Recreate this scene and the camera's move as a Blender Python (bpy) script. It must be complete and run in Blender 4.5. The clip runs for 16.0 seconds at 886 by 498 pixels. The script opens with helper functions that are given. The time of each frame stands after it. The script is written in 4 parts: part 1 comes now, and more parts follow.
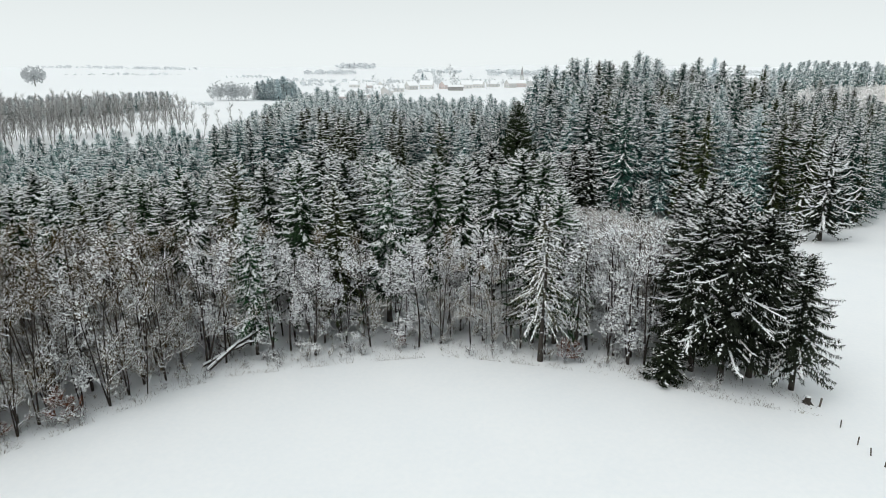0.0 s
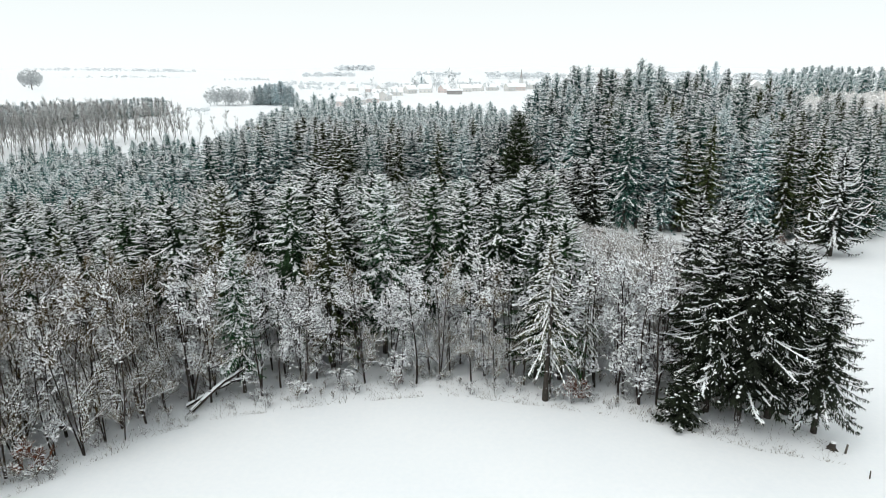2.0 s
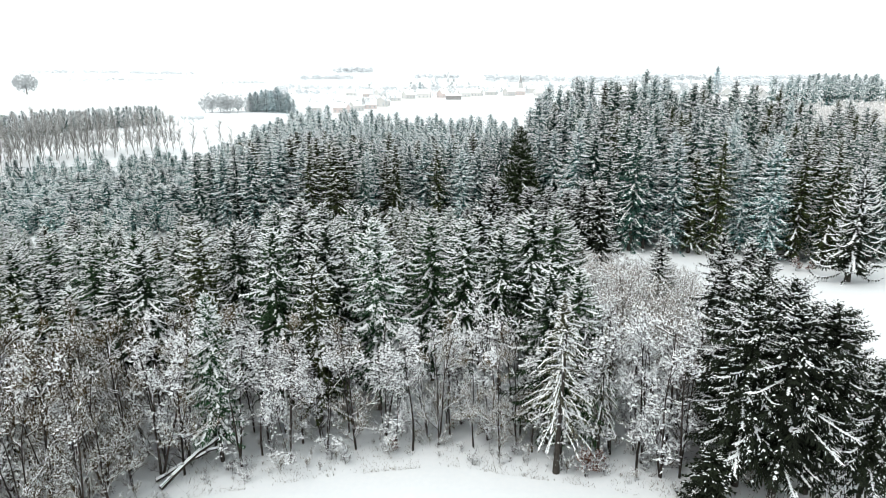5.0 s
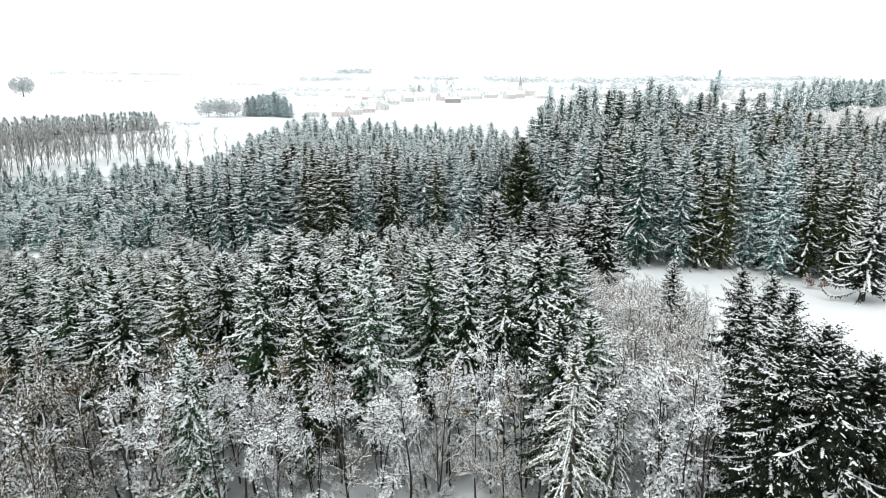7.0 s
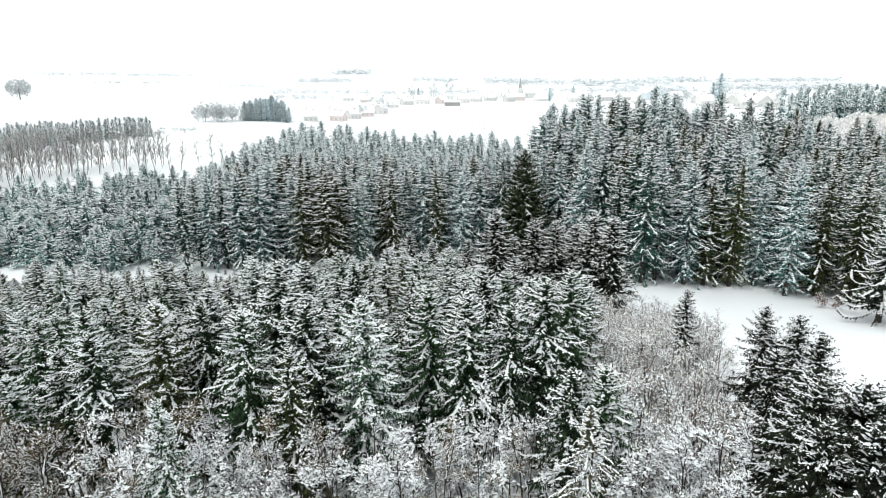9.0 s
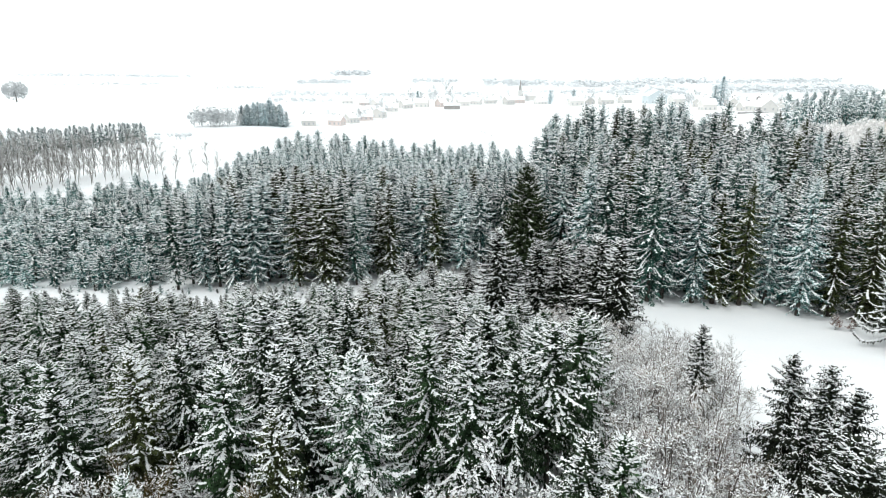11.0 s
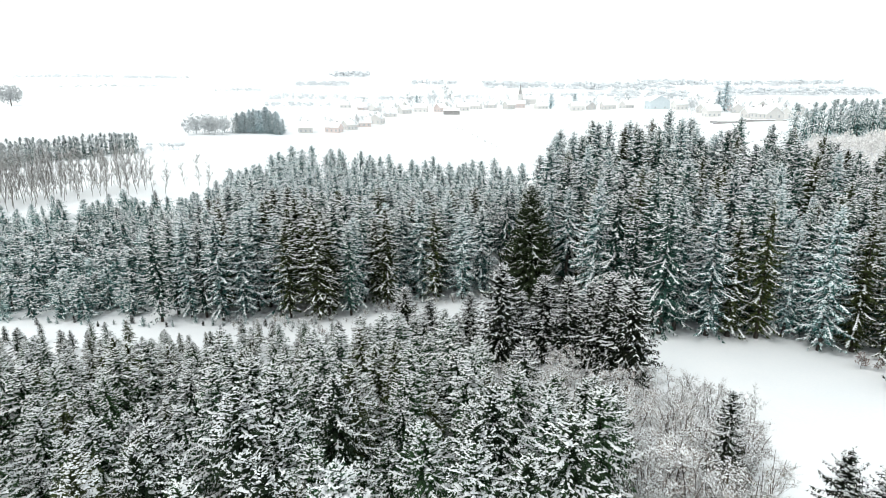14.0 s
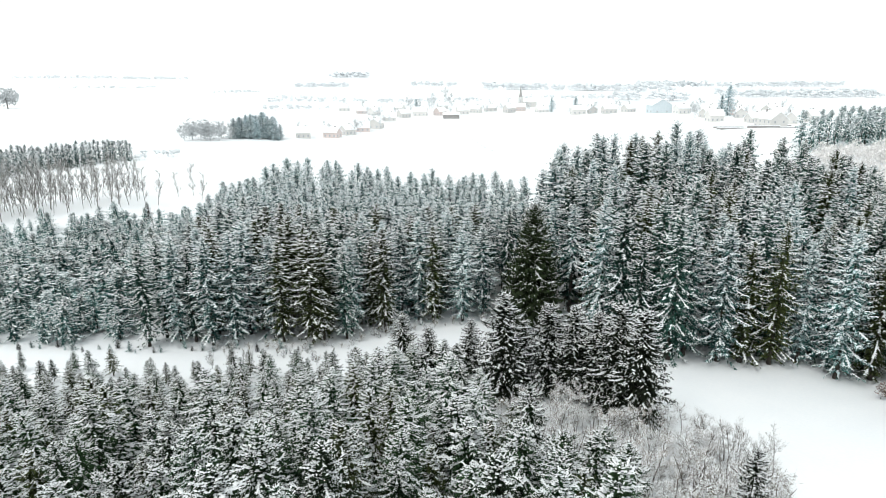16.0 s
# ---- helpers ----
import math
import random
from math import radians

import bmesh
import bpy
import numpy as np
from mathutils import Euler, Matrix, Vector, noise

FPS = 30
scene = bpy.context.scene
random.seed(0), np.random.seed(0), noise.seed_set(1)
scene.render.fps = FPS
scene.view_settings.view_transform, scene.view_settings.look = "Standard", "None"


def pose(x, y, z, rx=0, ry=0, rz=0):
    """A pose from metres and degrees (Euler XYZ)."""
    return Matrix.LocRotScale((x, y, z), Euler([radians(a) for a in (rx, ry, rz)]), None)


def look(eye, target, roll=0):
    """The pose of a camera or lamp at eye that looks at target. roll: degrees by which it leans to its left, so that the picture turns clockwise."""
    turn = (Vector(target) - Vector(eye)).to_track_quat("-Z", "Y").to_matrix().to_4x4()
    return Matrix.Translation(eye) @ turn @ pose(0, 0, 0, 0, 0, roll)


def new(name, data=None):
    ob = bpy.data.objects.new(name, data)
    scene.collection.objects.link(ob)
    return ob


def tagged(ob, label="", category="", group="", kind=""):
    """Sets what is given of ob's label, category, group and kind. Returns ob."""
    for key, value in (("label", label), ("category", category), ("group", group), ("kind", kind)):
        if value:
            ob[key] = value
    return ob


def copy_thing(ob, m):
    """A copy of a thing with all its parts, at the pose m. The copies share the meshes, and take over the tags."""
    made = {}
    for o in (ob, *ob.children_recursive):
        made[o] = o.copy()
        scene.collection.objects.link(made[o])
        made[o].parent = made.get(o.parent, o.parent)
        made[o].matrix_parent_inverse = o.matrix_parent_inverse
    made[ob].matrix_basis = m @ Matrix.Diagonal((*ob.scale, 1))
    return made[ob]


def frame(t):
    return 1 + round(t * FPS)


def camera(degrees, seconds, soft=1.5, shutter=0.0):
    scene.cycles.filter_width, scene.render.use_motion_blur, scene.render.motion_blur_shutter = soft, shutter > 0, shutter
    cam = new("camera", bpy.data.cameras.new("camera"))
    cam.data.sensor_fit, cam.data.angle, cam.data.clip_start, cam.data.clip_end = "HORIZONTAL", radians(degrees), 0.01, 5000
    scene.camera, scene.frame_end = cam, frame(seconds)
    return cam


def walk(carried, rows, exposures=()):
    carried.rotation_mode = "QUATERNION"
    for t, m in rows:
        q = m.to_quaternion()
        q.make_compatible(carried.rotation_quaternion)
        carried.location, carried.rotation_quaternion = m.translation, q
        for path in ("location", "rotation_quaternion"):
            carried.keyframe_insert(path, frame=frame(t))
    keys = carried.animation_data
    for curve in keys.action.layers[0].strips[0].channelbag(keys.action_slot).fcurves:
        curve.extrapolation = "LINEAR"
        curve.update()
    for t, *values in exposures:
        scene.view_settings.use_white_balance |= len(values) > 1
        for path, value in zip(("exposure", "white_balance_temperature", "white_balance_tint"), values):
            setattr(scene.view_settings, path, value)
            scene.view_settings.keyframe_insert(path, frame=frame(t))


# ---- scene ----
cam = camera(70.0, 16.0, soft=0.65)
# seconds, eye in metres, yaw, pitch and roll in degrees
PATH = [
    (0.0, 0.101, -1.197, 30.537, 0.034, -16.311, -0.077),
    (0.5, 0.118, -0.023, 30.986, 0.015, -16.275, -0.088),
    (1.0, 0.131, 1.161, 31.441, -0.004, -16.241, -0.098),
    (1.5, 0.141, 2.358, 31.900, -0.023, -16.211, -0.108),
    (2.0, 0.150, 3.566, 32.365, -0.041, -16.183, -0.118),
    (2.5, 0.156, 4.785, 32.835, -0.059, -16.158, -0.128),
    (3.0, 0.160, 6.016, 33.310, -0.076, -16.135, -0.137),
    (3.5, 0.163, 7.260, 33.791, -0.093, -16.115, -0.146),
    (4.0, 0.164, 8.515, 34.278, -0.109, -16.097, -0.154),
    (4.5, 0.163, 9.784, 34.770, -0.125, -16.081, -0.163),
    (5.0, 0.162, 11.065, 35.269, -0.140, -16.066, -0.171),
    (5.5, 0.160, 12.358, 35.773, -0.155, -16.054, -0.178),
    (6.0, 0.157, 13.665, 36.284, -0.170, -16.043, -0.186),
    (6.5, 0.154, 14.985, 36.801, -0.184, -16.034, -0.193),
    (7.0, 0.151, 16.318, 37.325, -0.198, -16.027, -0.199),
    (7.5, 0.148, 17.665, 37.855, -0.211, -16.020, -0.206),
    (8.0, 0.145, 19.026, 38.392, -0.224, -16.015, -0.212),
    (8.5, 0.142, 20.401, 38.937, -0.237, -16.011, -0.218),
    (9.0, 0.141, 21.789, 39.488, -0.249, -16.007, -0.223),
    (9.5, 0.140, 23.193, 40.046, -0.261, -16.005, -0.228),
    (10.0, 0.141, 24.611, 40.612, -0.272, -16.003, -0.233),
    (10.5, 0.142, 26.043, 41.185, -0.283, -16.001, -0.238),
    (11.0, 0.146, 27.491, 41.765, -0.293, -16.000, -0.242),
    (11.5, 0.152, 28.953, 42.354, -0.303, -15.999, -0.246),
    (12.0, 0.159, 30.431, 42.950, -0.312, -15.998, -0.249),
    (12.5, 0.169, 31.925, 43.554, -0.321, -15.997, -0.253),
    (13.0, 0.181, 33.434, 44.166, -0.330, -15.996, -0.256),
    (13.5, 0.196, 34.959, 44.787, -0.338, -15.995, -0.258),
    (14.0, 0.215, 36.500, 45.416, -0.346, -15.993, -0.261),
    (14.5, 0.236, 38.057, 46.053, -0.353, -15.991, -0.263),
    (15.0, 0.261, 39.631, 46.699, -0.360, -15.988, -0.265),
    (15.5, 0.289, 41.221, 47.354, -0.367, -15.984, -0.266),
    (16.0, 0.321, 42.828, 48.017, -0.373, -15.979, -0.267),
]
walk(cam, [(t, pose(x, y, z, 90 + pitch, 0, yaw) @ pose(0, 0, 0, 0, 0, roll)) for t, x, y, z, yaw, pitch, roll in PATH],
     exposures=[(0.0, -0.07), (1.5, 0.08), (3.5, 0.35), (6.5, 0.44), (12.0, 0.42), (16.0, 0.38)])

# ---- light: overcast winter sky, thin veiled sun ----
SUN_ELEVATION, SUN_TURN = 58.0, 235.0
world = bpy.data.worlds.new("winter_sky")
scene.world = world
world.use_nodes = True
wn, wl = world.node_tree.nodes, world.node_tree.links
wn.clear()
sky = wn.new("ShaderNodeTexSky")
sky.sky_type = "NISHITA"
sky.sun_disc = False
sky.sun_elevation, sky.sun_rotation = radians(SUN_ELEVATION), radians(SUN_TURN)
sky.air_density, sky.dust_density, sky.ozone_density = 1.0, 6.0, 1.0
bg_sky, bg_cloud = wn.new("ShaderNodeBackground"), wn.new("ShaderNodeBackground")
bg_sky.inputs["Strength"].default_value = 0.06
bg_cloud.inputs["Color"].default_value = (0.916, 0.975, 0.978, 1)
sky_up, sky_xyz, sky_ramp = wn.new("ShaderNodeTexCoord"), wn.new("ShaderNodeSeparateXYZ"), wn.new("ShaderNodeMapRange")
# the cloud is a little brighter towards the misty horizon
sky_ramp.interpolation_type = "SMOOTHSTEP"
for key, value in (("From Min", 0.0), ("From Max", 0.13), ("To Min", 1.04), ("To Max", 0.93)):
    sky_ramp.inputs[key].default_value = value
wl.new(sky_up.outputs["Generated"], sky_xyz.inputs[0])
wl.new(sky_xyz.outputs["Z"], sky_ramp.inputs["Value"])
wl.new(sky_ramp.outputs["Result"], bg_cloud.inputs["Strength"])
mix_sky, w_out = wn.new("ShaderNodeMixShader"), wn.new("ShaderNodeOutputWorld")
mix_sky.inputs[0].default_value = 0.93
wl.new(sky.outputs[0], bg_sky.inputs["Color"])
wl.new(bg_sky.outputs[0], mix_sky.inputs[1])
wl.new(bg_cloud.outputs[0], mix_sky.inputs[2])
wl.new(mix_sky.outputs[0], w_out.inputs["Surface"])
sun = new("sun", bpy.data.lights.new("sun", "SUN"))
sun.data.energy, sun.data.angle, sun.data.color = 0.8, radians(30), (1.0, 0.985, 0.955)
_se, _st = radians(SUN_ELEVATION), radians(SUN_TURN)
sun.matrix_world = look((math.sin(_st) * math.cos(_se) * 300, math.cos(_st) * math.cos(_se) * 300, math.sin(_se) * 300), (0, 0, 0))


# ---- materials ----
def material(name, colour, colour2, scale=1.0, rough=0.8, bump=0.3, spread=0.0, fine=None, island=0.0, specular=0.2, dust=None, grit=4.8, tint=(0.86, 0.885, 0.90)):
    """Two colours mixed by noise at two scales, with relief. spread: random lightness from thing to thing. island: from piece to piece.
    dust: how far up the noise snow begins to lie on the shoots (less: more snow), in crumbs of size 1 / grit."""
    m = bpy.data.materials.new(name)
    m.use_nodes = True
    n, l = m.node_tree.nodes, m.node_tree.links
    bsdf = n["Principled BSDF"]
    bsdf.inputs["Roughness"].default_value = rough
    bsdf.inputs["Specular IOR Level"].default_value = specular
    geo = n.new("ShaderNodeNewGeometry")
    coarse, small = n.new("ShaderNodeTexNoise"), n.new("ShaderNodeTexNoise")
    coarse.inputs["Scale"].default_value, coarse.inputs["Detail"].default_value = scale, 4
    small.inputs["Scale"].default_value, small.inputs["Detail"].default_value = fine or scale * 9, 3
    l.new(geo.outputs["Position"], coarse.inputs["Vector"])
    l.new(geo.outputs["Position"], small.inputs["Vector"])
    add = n.new("ShaderNodeMath")
    add.operation = "MULTIPLY_ADD"
    add.inputs[1].default_value = 0.5
    l.new(small.outputs["Fac"], add.inputs[0])
    half = n.new("ShaderNodeMath")
    half.operation = "MULTIPLY"
    half.inputs[1].default_value = 0.5
    l.new(coarse.outputs["Fac"], half.inputs[0])
    l.new(half.outputs[0], add.inputs[2])
    ramp = n.new("ShaderNodeMapRange")
    ramp.inputs["From Min"].default_value, ramp.inputs["From Max"].default_value = 0.36, 0.64
    l.new(add.outputs[0], ramp.inputs["Value"])
    mix = n.new("ShaderNodeMix")
    mix.data_type = "RGBA"
    mix.inputs["A"].default_value, mix.inputs["B"].default_value = (*colour, 1), (*colour2, 1)
    l.new(ramp.outputs["Result"], mix.inputs["Factor"])
    out = mix.outputs["Result"]
    for amount, source in ((spread, "object"), (island, "island")):
        if amount:
            rnd = n.new("ShaderNodeObjectInfo").outputs["Random"] if source == "object" else geo.outputs["Random Per Island"]
            val = n.new("ShaderNodeMapRange")
            val.inputs["To Min"].default_value, val.inputs["To Max"].default_value = 1 - amount, 1 + amount
            l.new(rnd, val.inputs["Value"])
            hsv = n.new("ShaderNodeHueSaturation")
            l.new(val.outputs["Result"], hsv.inputs["Value"])
            l.new(out, hsv.inputs["Color"])
            out = hsv.outputs["Color"]
    if dust is not None:
        def maths(op, a, b, c=None):
            node = n.new("ShaderNodeMath")
            node.operation = op
            for k, v in enumerate((a, b, c)):
                if v is None:
                    continue
                if isinstance(v, (int, float)):
                    node.inputs[k].default_value = v
                else:
                    l.new(v, node.inputs[k])
            return node.outputs[0]
        crumbs = n.new("ShaderNodeTexNoise")
        crumbs.inputs["Scale"].default_value, crumbs.inputs["Detail"].default_value, crumbs.inputs["Roughness"].default_value = grit, 2, 0.75
        l.new(geo.outputs["Position"], crumbs.inputs["Vector"])
        xyz = n.new("ShaderNodeSeparateXYZ")
        l.new(geo.outputs["True Normal"], xyz.inputs[0])
        flat = maths("ABSOLUTE", xyz.outputs["Z"], 0)
        lie = maths("MULTIPLY_ADD", flat, 0.32, crumbs.outputs["Fac"])
        lie = maths("MULTIPLY_ADD", n.new("ShaderNodeObjectInfo").outputs["Random"], 0.16, lie)
        lie = maths("MULTIPLY_ADD", geo.outputs["Random Per Island"], 0.10, lie)
        lie = maths("MULTIPLY_ADD", coarse.outputs["Fac"], 0.7, lie)
        white = n.new("ShaderNodeMapRange")
        white.inputs["From Min"].default_value, white.inputs["From Max"].default_value = dust + 0.205, dust + 0.275
        l.new(lie, white.inputs["Value"])
        over = n.new("ShaderNodeMix")
        over.data_type = "RGBA"
        over.inputs["B"].default_value = (*tint, 1)
        l.new(white.outputs["Result"], over.inputs["Factor"])
        l.new(out, over.inputs["A"])
        out = over.outputs["Result"]
    l.new(out, bsdf.inputs["Base Color"])
    if bump:
        b = n.new("ShaderNodeBump")
        b.inputs["Strength"].default_value, b.inputs["Distance"].default_value = bump, 0.05
        l.new(add.outputs[0], b.inputs["Height"])
        l.new(b.outputs["Normal"], bsdf.inputs["Normal"])
    return m


SNOW_GROUND = material("snow_field", (0.84, 0.865, 0.885), (0.88, 0.895, 0.905), 0.12, 0.65, 0.35, fine=2.2)
SNOW = material("snow_on_branches", (0.89, 0.91, 0.93), (0.94, 0.95, 0.955), 1.5, 0.7, 0.2)
NEEDLE = material("spruce_needles", (0.011, 0.030, 0.012), (0.040, 0.086, 0.034), 1.2, 0.75, 0.0, spread=0.35, island=0.45)
NEEDLE_DARK = material("spruce_needles_dark", (0.007, 0.018, 0.008), (0.026, 0.050, 0.020), 1.2, 0.75, 0.0, spread=0.35, island=0.4)
NEEDLE_BLACK = material("old_dark_needles", (0.0055, 0.008, 0.0045), (0.018, 0.025, 0.012), 1.2, 0.8, 0.0, spread=0.3, island=0.45)
NEEDLE_GLOOM = material("shaded_olive_needles", (0.014, 0.024, 0.009), (0.044, 0.064, 0.026), 1.2, 0.75, 0.0, spread=0.2, island=0.45)
NEEDLE_SNOWY = material("spruce_needles_snowy", (0.010, 0.038, 0.016), (0.042, 0.105, 0.046), 1.2, 0.75, 0.0, spread=0.35, island=0.45, dust=1.16)
NEEDLE_OLIVE = material("spruce_needles_olive", (0.022, 0.031, 0.010), (0.062, 0.078, 0.025), 1.2, 0.75, 0.0, spread=0.35, island=0.45)
# the next two: real snow dusting, plus a teal tint painted in for haze
NEEDLE_TALL = material("old_spruce_needles", (0.012, 0.043, 0.032), (0.044, 0.118, 0.092), 1.2, 0.75, 0.0, spread=0.45, island=0.45, dust=1.22, grit=3.6)
NEEDLE_FROST = material("spruce_needles_dusted", (0.018, 0.068, 0.060), (0.066, 0.175, 0.158), 1.6, 0.8, 0.0, spread=0.4, island=0.45, dust=1.06, grit=3.2, tint=(0.72, 0.84, 0.86))
NEEDLE_HOAR = material("spruce_needles_hoary", (0.03, 0.105, 0.094), (0.09, 0.225, 0.205), 1.2, 0.8, 0.0, spread=0.5, island=0.4, dust=1.10, grit=4.0, tint=(0.68, 0.80, 0.81))
NEEDLE_PALE = material("sparse_pale_needles", (0.05, 0.055, 0.03), (0.15, 0.145, 0.09), 1.2, 0.8, 0.0, island=0.4)
TWIG_FROST = material("frosted_twigs", (0.15, 0.14, 0.125), (0.36, 0.345, 0.32), 0.7, 0.85, 0.0, spread=0.3, island=0.35)
# far conifers: distance haze is painted into this pale blue needle colour
NEEDLE_HAZE = material("spruce_needles_rimed", (0.36, 0.48, 0.51), (0.56, 0.66, 0.69), 0.6, 0.8, 0.0, spread=0.25, island=0.3)
BARK = material("spruce_bark", (0.030, 0.026, 0.022), (0.075, 0.064, 0.055), 3.0, 0.9, 0.6)
BARK_PALE = material("pale_bark", (0.09, 0.08, 0.07), (0.22, 0.20, 0.18), 2.5, 0.9, 0.5, spread=0.3)
BARK_GREY = material("deciduous_bark", (0.022, 0.018, 0.016), (0.06, 0.048, 0.042), 2.5, 0.9, 0.6, spread=0.3)
TWIG_BROWN = material("brown_twigs", (0.042, 0.029, 0.012), (0.135, 0.095, 0.040), 0.5, 0.85, 0.0, spread=0.35, island=0.35)
TWIG_GREY = material("grey_twigs", (0.026, 0.021, 0.021), (0.075, 0.061, 0.060), 0.7, 0.85, 0.0, spread=0.35, island=0.3)
TWIG_PINK = material("pinkish_twigs", (0.21, 0.172, 0.145), (0.42, 0.362, 0.32), 0.7, 0.85, 0.0, spread=0.3, island=0.35)
# twigs of far trees: these pale greys hold the distance haze as colour
TWIG_HAZE_WHITE = material("rimed_twigs", (0.80, 0.81, 0.82), (0.90, 0.90, 0.90), 0.5, 0.85, 0.0, spread=0.2, island=0.25)
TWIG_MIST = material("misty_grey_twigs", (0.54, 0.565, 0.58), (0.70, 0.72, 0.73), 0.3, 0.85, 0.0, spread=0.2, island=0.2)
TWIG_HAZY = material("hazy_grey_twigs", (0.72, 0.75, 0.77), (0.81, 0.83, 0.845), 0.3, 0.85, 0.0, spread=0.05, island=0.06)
# thicket twigs whitened to carry haze in their colour
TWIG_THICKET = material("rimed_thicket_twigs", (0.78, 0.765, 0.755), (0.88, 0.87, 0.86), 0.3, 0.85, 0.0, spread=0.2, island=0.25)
RUST = material("rusty_beech_leaves", (0.10, 0.035, 0.022), (0.20, 0.085, 0.045), 3.0, 0.85, 0.0, island=0.4)
WOOD = material("weathered_wood", (0.07, 0.06, 0.05), (0.17, 0.15, 0.13), 6.0, 0.9, 0.5)
WALL_CREAM = material("cream_render", (0.66, 0.64, 0.62), (0.74, 0.73, 0.71), 0.6, 0.9, 0.2, spread=0.12)
WALL_PINK = material("pale_pink_render", (0.70, 0.59, 0.56), (0.76, 0.68, 0.66), 0.6, 0.9, 0.2, spread=0.1)
WALL_BLUE = material("pale_blue_cladding", (0.60, 0.67, 0.70), (0.68, 0.74, 0.77), 0.6, 0.9, 0.2)
WALL_STONE = material("grey_stone_wall", (0.28, 0.27, 0.26), (0.42, 0.41, 0.40), 0.8, 0.9, 0.4)
# panes lightened: haze and mirrored sky are put into the glass colour
WINDOW = material("window_glass", (0.42, 0.44, 0.46), (0.52, 0.54, 0.56), 1.0, 0.15, 0.0, specular=0.5)


# ---- building helpers ----
class Soup:
    """Triangles of one mesh, gathered in arrays."""

    def __init__(self):
        self.v, self.f, self.m, self.count = [], [], [], 0

    def add(self, v, f, m=0):
        v, f = np.asarray(v, float).reshape(-1, 3), np.asarray(f, int).reshape(-1, 3)
        self.v.append(v)
        self.f.append(f + self.count)
        self.m.append(np.full(len(f), m))
        self.count += len(v)

    def arrays(self):
        return np.concatenate(self.v), np.concatenate(self.f), np.concatenate(self.m)

    def mesh(self, name, mats):
        return tri_mesh(name, *self.arrays(), mats)


def tri_mesh(name, v, f, m, mats, smooth=False):
    me = bpy.data.meshes.new(name)
    me.vertices.add(len(v))
    me.vertices.foreach_set("co", np.ascontiguousarray(v, np.float32).ravel())
    me.loops.add(3 * len(f))
    me.loops.foreach_set("vertex_index", np.ascontiguousarray(f, np.int32).ravel())
    me.polygons.add(len(f))
    me.polygons.foreach_set("loop_start", np.arange(0, 3 * len(f), 3, dtype=np.int32))
    me.polygons.foreach_set("material_index", np.ascontiguousarray(m, np.int32))
    me.polygons.foreach_set("use_smooth", np.full(len(f), smooth))
    for mat in mats:
        me.materials.append(mat)
    me.update(calc_edges=True)
    return me


def part(name, data, parent, label=""):
    ob = new(name, data)
    ob.parent = parent
    return tagged(ob, label)


def from_bm(name, bm, mat):
    me = bpy.data.meshes.new(name)
    bm.to_mesh(me)
    bm.free()
    me.materials.append(mat)
    return me


def unit(v):
    return v / np.maximum(np.linalg.norm(v, axis=-1, keepdims=True), 1e-9)


def tubes(soup, p0, p1, r0, r1, sides, m):
    """Tapered tubes from p0 to p1; where r1 is 0 they end in a point."""
    p0, p1, r0, r1 = (np.asarray(a, float) for a in (p0, p1, r0, r1))
    if not len(p0):
        return
    d = unit(p1 - p0)
    side = np.cross(d, np.where(np.abs(d[:, 2:]) > 0.9, [1.0, 0, 0], [0, 0, 1.0]))
    side = unit(side)
    up = np.cross(side, d)
    a = np.arange(sides) * 2 * np.pi / sides
    ring = side[:, None] * np.cos(a)[None, :, None] + up[:, None] * np.sin(a)[None, :, None]
    low, n, k = p0[:, None] + ring * r0[:, None, None], len(p0), np.arange(sides)
    if np.all(r1 == 0):
        v = np.concatenate([low, p1[:, None]], 1)
        f = np.stack([k, (k + 1) % sides, np.full(sides, sides)], -1)
        soup.add(v, (f[None] + np.arange(n)[:, None, None] * (sides + 1)), m)
    else:
        v = np.concatenate([low, p1[:, None] + ring * r1[:, None, None]], 1)
        q = (k + 1) % sides
        f = np.concatenate([np.stack([k, q, q + sides], -1), np.stack([k, q + sides, k + sides], -1)])
        soup.add(v, (f[None] + np.arange(n)[:, None, None] * 2 * sides), m)


def snow_caps(soup, p0, p1, w0, w1, thick, m):
    """Ridged strips of snow that lie on sloping branches."""
    p0, p1 = np.asarray(p0, float), np.asarray(p1, float)
    if not len(p0):
        return
    d = unit(p1 - p0)
    side = unit(np.cross(d, [0, 0, 1.0]))
    w0, w1, t = (np.broadcast_to(np.asarray(a, float), len(p0))[:, None] for a in (w0, w1, thick))
    up = np.array([0, 0, 1.0]) * t
    v = np.stack([p0 - side * w0, p0 + up, p0 + side * w0, p1 - side * w1, p1 + up * 0.8, p1 + side * w1], 1)
    f = np.array([[0, 1, 4], [0, 4, 3], [1, 2, 5], [1, 5, 4]])
    soup.add(v, f[None] + np.arange(len(p0))[:, None, None] * 6, m)


def lumps(soup, p0, p1, width, thick, m):
    """Low rounded heaps of snow that lie from p0 to p1."""
    if not len(p0):
        return
    d = p1 - p0
    side = unit(np.cross(d, [0, 0, 1.0]) + 1e-6) * width[:, None]
    mid = p0 * 0.5 + p1 * 0.5
    v = np.stack([p0, mid - side, p1, mid + side, mid + np.array([0, 0, 1.0]) * thick[:, None]], 1)
    f = np.array([[0, 4, 1], [1, 4, 2], [2, 4, 3], [3, 4, 0]])
    soup.add(v, f[None] + np.arange(len(p0))[:, None, None] * 5, m)


